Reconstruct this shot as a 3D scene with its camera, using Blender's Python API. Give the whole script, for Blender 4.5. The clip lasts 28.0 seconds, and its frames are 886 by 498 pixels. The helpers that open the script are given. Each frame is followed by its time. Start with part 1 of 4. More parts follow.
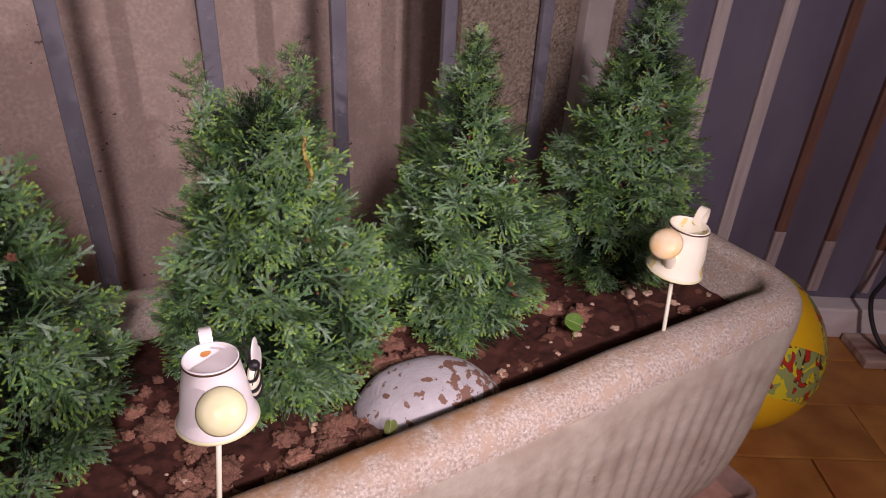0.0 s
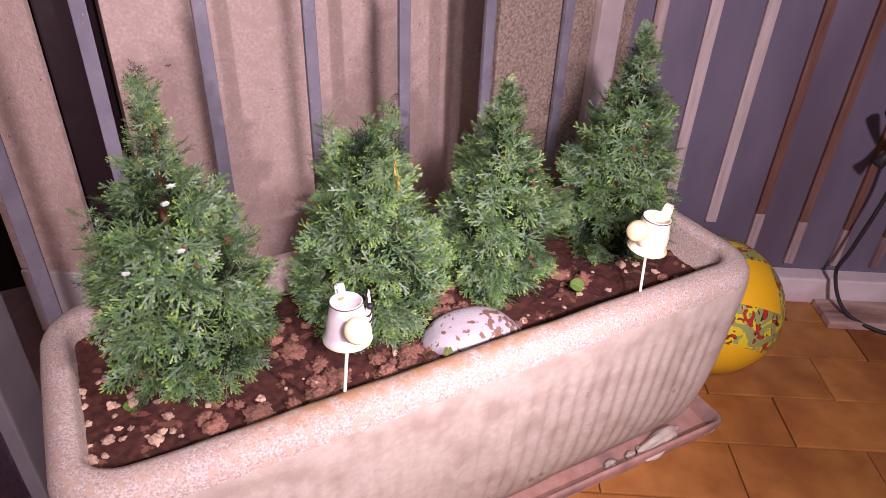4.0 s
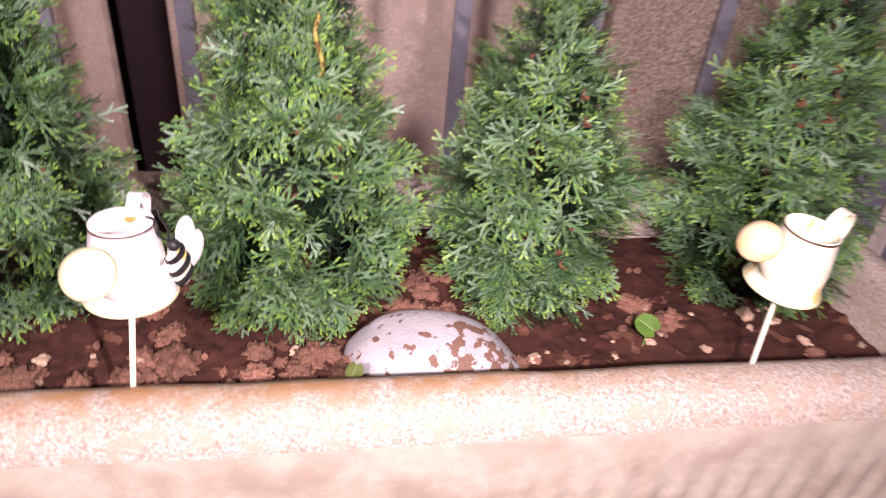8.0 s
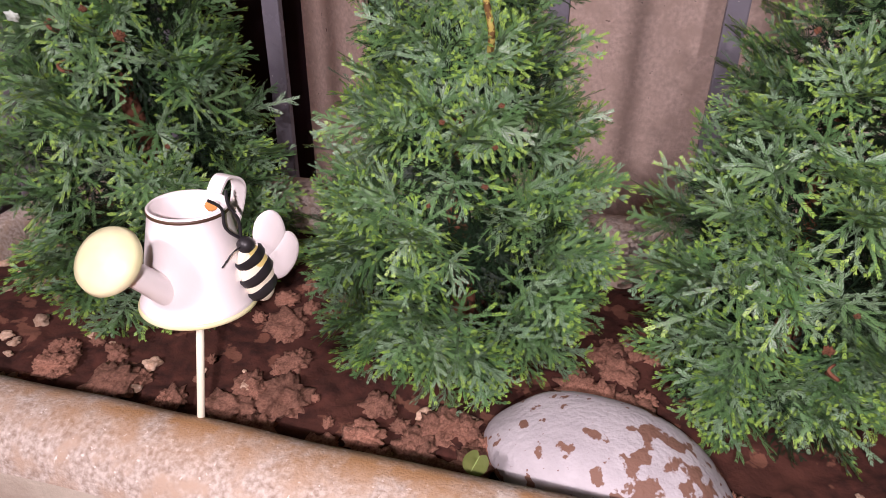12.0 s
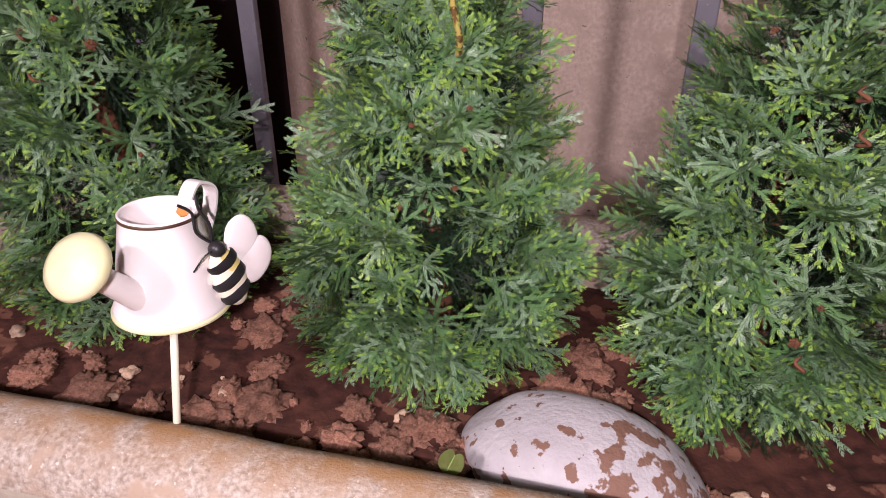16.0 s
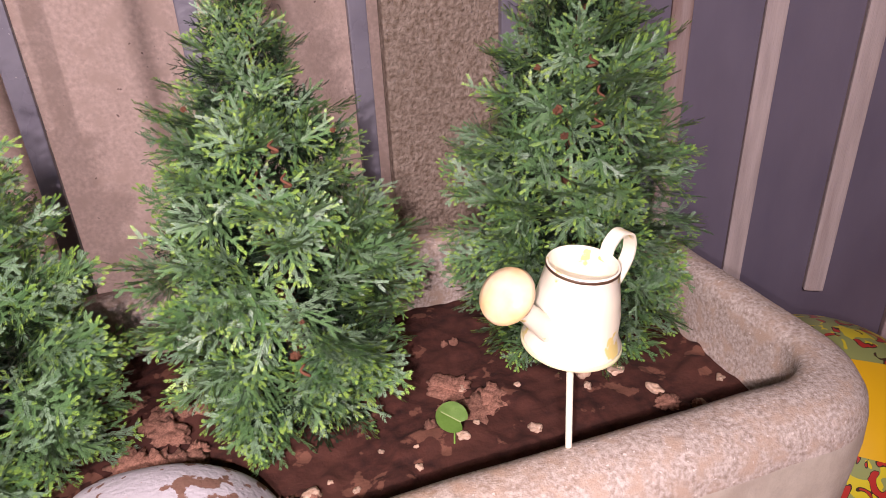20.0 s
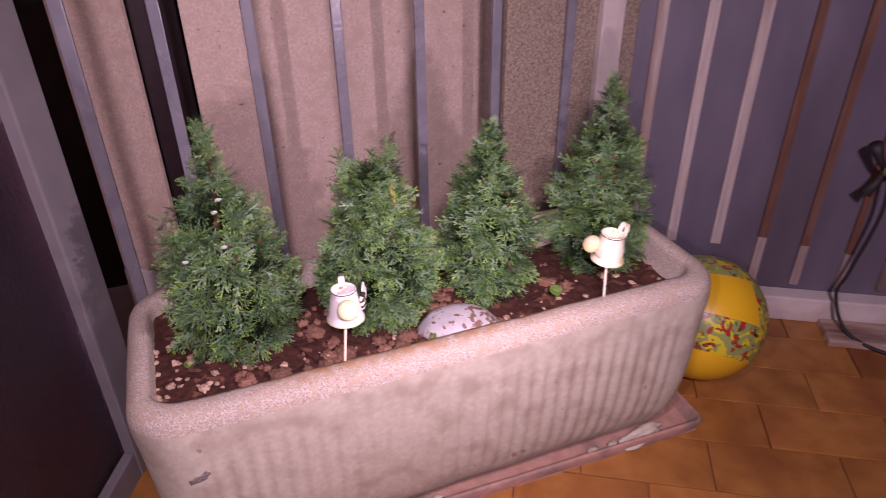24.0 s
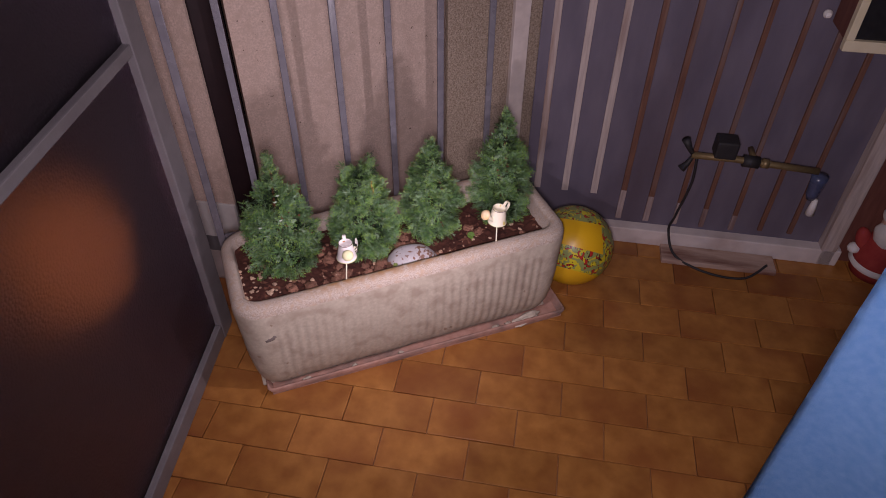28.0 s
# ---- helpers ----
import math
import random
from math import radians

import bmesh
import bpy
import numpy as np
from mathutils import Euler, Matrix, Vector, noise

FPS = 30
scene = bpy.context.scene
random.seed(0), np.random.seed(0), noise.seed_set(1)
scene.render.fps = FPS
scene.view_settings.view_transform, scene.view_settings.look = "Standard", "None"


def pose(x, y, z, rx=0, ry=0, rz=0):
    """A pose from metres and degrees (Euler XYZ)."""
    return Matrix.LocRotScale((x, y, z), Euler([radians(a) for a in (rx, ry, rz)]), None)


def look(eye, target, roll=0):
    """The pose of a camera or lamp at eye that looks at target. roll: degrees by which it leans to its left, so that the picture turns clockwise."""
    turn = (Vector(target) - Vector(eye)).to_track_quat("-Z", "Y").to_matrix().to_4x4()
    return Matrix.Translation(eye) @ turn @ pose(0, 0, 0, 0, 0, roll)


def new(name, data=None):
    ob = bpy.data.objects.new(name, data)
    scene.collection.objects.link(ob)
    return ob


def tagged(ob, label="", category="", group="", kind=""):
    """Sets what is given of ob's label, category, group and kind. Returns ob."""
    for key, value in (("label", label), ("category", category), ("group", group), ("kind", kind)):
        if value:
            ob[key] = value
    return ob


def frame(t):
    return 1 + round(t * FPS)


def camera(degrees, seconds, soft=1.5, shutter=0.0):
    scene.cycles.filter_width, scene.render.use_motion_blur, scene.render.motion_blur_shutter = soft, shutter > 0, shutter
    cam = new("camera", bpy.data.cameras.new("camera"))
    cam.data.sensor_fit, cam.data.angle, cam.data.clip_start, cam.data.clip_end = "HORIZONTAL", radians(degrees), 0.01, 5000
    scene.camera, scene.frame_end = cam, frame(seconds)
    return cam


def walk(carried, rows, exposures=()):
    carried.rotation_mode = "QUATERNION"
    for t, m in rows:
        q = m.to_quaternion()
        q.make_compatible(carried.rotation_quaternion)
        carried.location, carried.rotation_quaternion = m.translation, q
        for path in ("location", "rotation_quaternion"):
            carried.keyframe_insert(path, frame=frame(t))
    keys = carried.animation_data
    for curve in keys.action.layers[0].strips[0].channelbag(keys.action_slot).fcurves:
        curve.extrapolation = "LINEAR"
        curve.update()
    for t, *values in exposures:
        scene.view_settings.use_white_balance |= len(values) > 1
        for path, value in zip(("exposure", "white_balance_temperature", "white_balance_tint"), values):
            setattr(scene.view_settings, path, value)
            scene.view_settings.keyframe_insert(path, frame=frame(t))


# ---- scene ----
PATH = [
    (0, (0.18, -0.274, 0.6285), (1.107, 1.185, -0.3765), 3.3),
    (0.5, (0.17, -0.307, 0.6655), (1.109, 1.12, -0.3745), 1.9),
    (1, (0.131, -0.35, 0.7105), (1.093, 1.05, -0.3455), 3.3),
    (1.5, (0.086, -0.41, 0.7485), (0.984, 1.007, -0.3405), 2.1),
    (2, (0.066, -0.435, 0.7615), (0.922, 0.997, -0.3405), 2.9),
    (2.5, (0.07, -0.42, 0.7545), (0.908, 1.039, -0.3255), 2.9),
    (3, (0.069, -0.412, 0.7515), (0.91, 1.039, -0.3375), 3.2),
    (3.5, (0.069, -0.424, 0.7555), (0.899, 1.033, -0.3345), 2.4),
    (5.5, (0.067, -0.412, 0.7435), (0.909, 1.038, -0.3465), 2.7),
    (6, (0.101, -0.355, 0.6785), (0.936, 1.114, -0.3915), 4.8),
    (6.5, (0.152, -0.29, 0.6195), (0.945, 1.225, -0.4185), 5.8),
    (7, (0.164, -0.296, 0.6395), (0.943, 1.235, -0.3845), 4.7),
    (7.5, (0.213, -0.296, 0.6355), (0.909, 1.274, -0.3895), 3.5),
    (8, (0.321, -0.269, 0.571), (0.65, 1.375, -0.519), 5.7),
    (8.5, (0.355, -0.218, 0.5315), (0.246, 1.473, -0.5305), 3.9),
    (9, (0.351, -0.173, 0.5175), (0.082, 1.542, -0.4765), 3),
    (9.5, (0.36, -0.168, 0.5115), (-0.002, 1.536, -0.4715), 1.9),
    (10, (0.366, -0.174, 0.5095), (-0.023, 1.523, -0.4745), 1.8),
    (10.5, (0.37, -0.171, 0.5055), (-0.048, 1.519, -0.4795), 1.5),
    (11, (0.372, -0.17, 0.5075), (-0.062, 1.524, -0.4615), 0.8),
    (11.5, (0.37, -0.172, 0.5065), (-0.073, 1.517, -0.4695), 0.7),
    (13.5, (0.374, -0.175, 0.5035), (-0.075, 1.514, -0.4685), 0.1),
    (14, (0.374, -0.175, 0.5035), (-0.055, 1.522, -0.4645), 0.3),
    (14.5, (0.376, -0.175, 0.5035), (-0.054, 1.521, -0.4655), 0.2),
    (15, (0.374, -0.174, 0.5055), (-0.054, 1.523, -0.4625), 0.3),
    (15.5, (0.378, -0.176, 0.5055), (-0.042, 1.527, -0.4545), 0.4),
    (16, (0.378, -0.176, 0.5045), (-0.036, 1.531, -0.4505), 0.1),
    (16.5, (0.378, -0.175, 0.5075), (-0.035, 1.532, -0.4495), -0.1),
    (17, (0.379, -0.179, 0.5065), (0.038, 1.549, -0.4405), -0.4),
    (17.5, (0.392, -0.183, 0.5135), (0.387, 1.596, -0.3995), -0.6),
    (18, (0.408, -0.19, 0.5245), (0.71, 1.579, -0.3575), -0.3),
    (18.5, (0.421, -0.184, 0.5325), (0.83, 1.562, -0.3515), -1.8),
    (19, (0.438, -0.187, 0.5285), (0.923, 1.522, -0.3895), -2.7),
    (19.5, (0.451, -0.195, 0.5295), (0.992, 1.497, -0.3905), -2.4),
    (20, (0.452, -0.203, 0.5295), (1.003, 1.494, -0.3755), -2.7),
    (20.5, (0.45, -0.204, 0.5325), (1.004, 1.499, -0.3565), -2.3),
    (22.5, (0.378, -0.271, 0.5755), (0.992, 1.397, -0.3345), -0.4),
    (23, (0.298, -0.375, 0.6655), (0.89, 1.273, -0.3015), -0),
    (23.5, (0.215, -0.502, 0.7525), (0.691, 1.147, -0.2745), -1.5),
    (24, (0.108, -0.615, 0.8325), (0.715, 0.984, -0.2025), -0.8),
    (24.5, (0.106, -0.689, 0.8975), (0.801, 0.863, -0.1555), 1.2),
    (25, (0.112, -0.687, 1.1015), (0.698, 0.812, -0.0865), -0.6),
    (25.5, (0.06, -0.768, 1.3485), (0.698, 0.522, -0.0395), 1.6),
    (26, (0.073, -0.953, 1.4205), (0.693, 0.377, 0.0615), 2.6),
    (26.5, (0.024, -0.968, 1.3805), (0.653, 0.404, 0.0685), 1.1),
    (26.7, (-0.006, -0.976, 1.3615), (0.623, 0.448, 0.1015), 1.0),
    (27, (0.044, -0.985, 1.3625), (0.589, 0.438, 0.0665), 0.5),
    (27.5, (0.031, -1.033, 1.3415), (0.585, 0.368, 0.0255), 0.7),
    (28, (0.032, -1.052, 1.3375), (0.572, 0.336, 0.0025), 0.3),
]
cam = camera(66.9, 28.0, soft=0.6, shutter=0.3)
EXPOSURES = [(0.0, -1.16, 6350, 13), (1.0, -0.66, 6250, 18), (2.0, -0.40, 6200, 24), (3.0, -0.16, 6200, 26), (3.5, -0.16, 6200, 26), (6.0, -0.14, 6350, 16), (7.0, -0.30, 6400, 20), (8.0, -0.05, 6350, 15), (8.5, -0.05, 6350, 13),
             (9.5, -0.69, 6250, 9), (17.0, -0.73, 6250, 9), (18.0, -0.34, 6500, 10), (19.0, -0.24, 6500, 11), (20.5, -0.24, 6350, 14), (22.5, -0.78, 6300, 22), (23.0, -0.92, 6300, 25), (24.0, -0.66, 6250, 35),
             (25.0, -0.46, 6150, 36), (26.0, -1.06, 5750, 34), (28.0, -1.20, 6150, 13)]
walk(cam, [(t, look(eye, target, roll)) for t, eye, target, roll in PATH], EXPOSURES)

# ---------------------------------------------------------------- light
world = bpy.data.worlds.new("night")
scene.world = world
world.use_nodes = True
world.node_tree.nodes["Background"].inputs[0].default_value = (0.55, 0.33, 0.46, 1)
world.node_tree.nodes["Background"].inputs[1].default_value = 0.005

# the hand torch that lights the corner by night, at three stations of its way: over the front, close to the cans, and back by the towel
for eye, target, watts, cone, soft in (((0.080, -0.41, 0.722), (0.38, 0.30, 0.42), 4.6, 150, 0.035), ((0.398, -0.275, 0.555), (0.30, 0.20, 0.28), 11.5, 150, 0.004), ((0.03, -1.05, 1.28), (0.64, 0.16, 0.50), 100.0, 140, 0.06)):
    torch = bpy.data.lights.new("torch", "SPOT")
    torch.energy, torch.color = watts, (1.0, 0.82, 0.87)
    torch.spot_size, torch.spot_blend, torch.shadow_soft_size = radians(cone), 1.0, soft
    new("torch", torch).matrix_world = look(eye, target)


# ---------------------------------------------------------------- materials
def material(name, a, b, scale=30.0, rough=0.7, bump=0.2, grain=250.0, metal=0.0, c=None, spots=None, specular=0.4,
             depth=0.002, per_object=0.0, per_island=0.0, stretch=(1, 1, 1), streak=None, patch=None):
    """Two colours mixed by noise, an optional third in larger stains, optional spots (colour, scale, threshold), fine relief."""
    m = bpy.data.materials.new(name)
    m.use_nodes = True
    nt = m.node_tree
    n, link = nt.nodes, nt.links.new
    bsdf = n["Principled BSDF"]
    tc = n.new("ShaderNodeTexCoord")
    mp = n.new("ShaderNodeMapping")
    mp.inputs["Scale"].default_value = stretch
    link(tc.outputs["Object"], mp.inputs["Vector"])
    info = n.new("ShaderNodeObjectInfo")
    off = n.new("ShaderNodeVectorMath")
    off.operation = "MULTIPLY_ADD"
    link(info.outputs["Random"], off.inputs[0])
    off.inputs[1].default_value = (7.3, 3.1, 5.7)
    link(mp.outputs[0], off.inputs[2])
    vec = off.outputs[0]

    def noise_tex(s, detail=4.0):
        t = n.new("ShaderNodeTexNoise")
        t.inputs["Scale"].default_value, t.inputs["Detail"].default_value = s, detail
        link(vec, t.inputs["Vector"])
        return t.outputs["Fac"]

    def ramp(src, lo, hi):
        r = n.new("ShaderNodeMapRange")
        r.inputs["From Min"].default_value, r.inputs["From Max"].default_value = lo, hi
        link(src, r.inputs["Value"])
        return r.outputs[0]

    def mix(fac, x, y):
        q = n.new("ShaderNodeMix")
        q.data_type = "RGBA"
        if isinstance(fac, float):
            q.inputs[0].default_value = fac
        else:
            link(fac, q.inputs[0])
        for sock, v in ((q.inputs[6], x), (q.inputs[7], y)):
            if isinstance(v, tuple):
                sock.default_value = (*v, 1)
            else:
                link(v, sock)
        return q.outputs[2]

    col = mix(ramp(noise_tex(scale), 0.3, 0.7), a, b)
    if c:
        col = mix(ramp(noise_tex(scale * 0.22, 6.0), 0.48, 0.68), col, c)
    if spots:
        col = mix(ramp(noise_tex(spots[1], 6.0), spots[2], spots[2] + 0.03), col, spots[0])
    if streak:
        # an ochre run of stains round one place along y: (centre, half width, colour)
        sep = n.new("ShaderNodeSeparateXYZ")
        link(tc.outputs["Object"], sep.inputs[0])
        away = n.new("ShaderNodeMath")
        away.operation = "SUBTRACT"
        link(sep.outputs[1], away.inputs[0])
        away.inputs[1].default_value = streak[0]
        size = n.new("ShaderNodeMath")
        size.operation = "ABSOLUTE"
        link(away.outputs[0], size.inputs[0])
        near = n.new("ShaderNodeMapRange")
        near.inputs["From Min"].default_value, near.inputs["From Max"].default_value = streak[1], 0.0
        link(size.outputs[0], near.inputs["Value"])
        both = n.new("ShaderNodeMath")
        both.operation = "MULTIPLY"
        link(near.outputs[0], both.inputs[0])
        link(ramp(noise_tex(60.0, 8.0), 0.36, 0.58), both.inputs[1])
        upto = n.new("ShaderNodeMapRange")
        upto.inputs["From Min"].default_value, upto.inputs["From Max"].default_value = streak[3], streak[3] - 0.2
        link(sep.outputs[0], upto.inputs["Value"])
        part_of = n.new("ShaderNodeMath")
        part_of.operation = "MULTIPLY"
        since = n.new("ShaderNodeMapRange")
        since.inputs["From Min"].default_value, since.inputs["From Max"].default_value = streak[3] - 0.5, streak[3] - 0.42
        link(sep.outputs[0], since.inputs["Value"])
        span = n.new("ShaderNodeMath")
        span.operation = "MULTIPLY"
        link(since.outputs[0], span.inputs[0])
        link(upto.outputs[0], span.inputs[1])
        link(both.outputs[0], part_of.inputs[0])
        link(span.outputs[0], part_of.inputs[1])
        col = mix(part_of.outputs[0], col, streak[2])
    if patch:
        # flaking gathers round one place: (centre, radius, colour)
        far = n.new("ShaderNodeVectorMath")
        far.operation = "DISTANCE"
        link(tc.outputs["Object"], far.inputs[0])
        far.inputs[1].default_value = patch[0]
        near = n.new("ShaderNodeMapRange")
        near.inputs["From Min"].default_value, near.inputs["From Max"].default_value = patch[1], 0.0
        near.inputs["To Max"].default_value = 0.16
        link(far.outputs["Value"], near.inputs["Value"])
        total = n.new("ShaderNodeMath")
        total.operation = "ADD"
        link(near.outputs[0], total.inputs[0])
        link(noise_tex(105.0, 6.0), total.inputs[1])
        col = mix(ramp(total.outputs[0], 0.60, 0.63), col, patch[2])
    if per_object or per_island:
        hsv = n.new("ShaderNodeHueSaturation")
        if per_object:
            src, amount = info.outputs["Random"], per_object
        else:
            src, amount = n.new("ShaderNodeNewGeometry").outputs["Random Per Island"], per_island
        r = n.new("ShaderNodeMapRange")
        r.inputs["To Min"].default_value, r.inputs["To Max"].default_value = 1 - amount, 1 + amount
        link(src, r.inputs["Value"])
        link(r.outputs[0], hsv.inputs["Value"])
        link(col, hsv.inputs["Color"])
        col = hsv.outputs[0]
    link(col, bsdf.inputs["Base Color"])
    rr = n.new("ShaderNodeMapRange")
    rr.inputs["To Min"].default_value, rr.inputs["To Max"].default_value = max(rough - 0.12, 0.03), min(rough + 0.12, 1)
    link(noise_tex(scale * 0.7), rr.inputs["Value"])
    link(rr.outputs[0], bsdf.inputs["Roughness"])
    bsdf.inputs["Metallic"].default_value = metal
    bsdf.inputs["Specular IOR Level"].default_value = specular
    if bump:
        bn = n.new("ShaderNodeBump")
        bn.inputs["Strength"].default_value, bn.inputs["Distance"].default_value = bump, depth
        link(noise_tex(grain, 5.0), bn.inputs["Height"])
        link(bn.outputs[0], bsdf.inputs["Normal"])
    return m


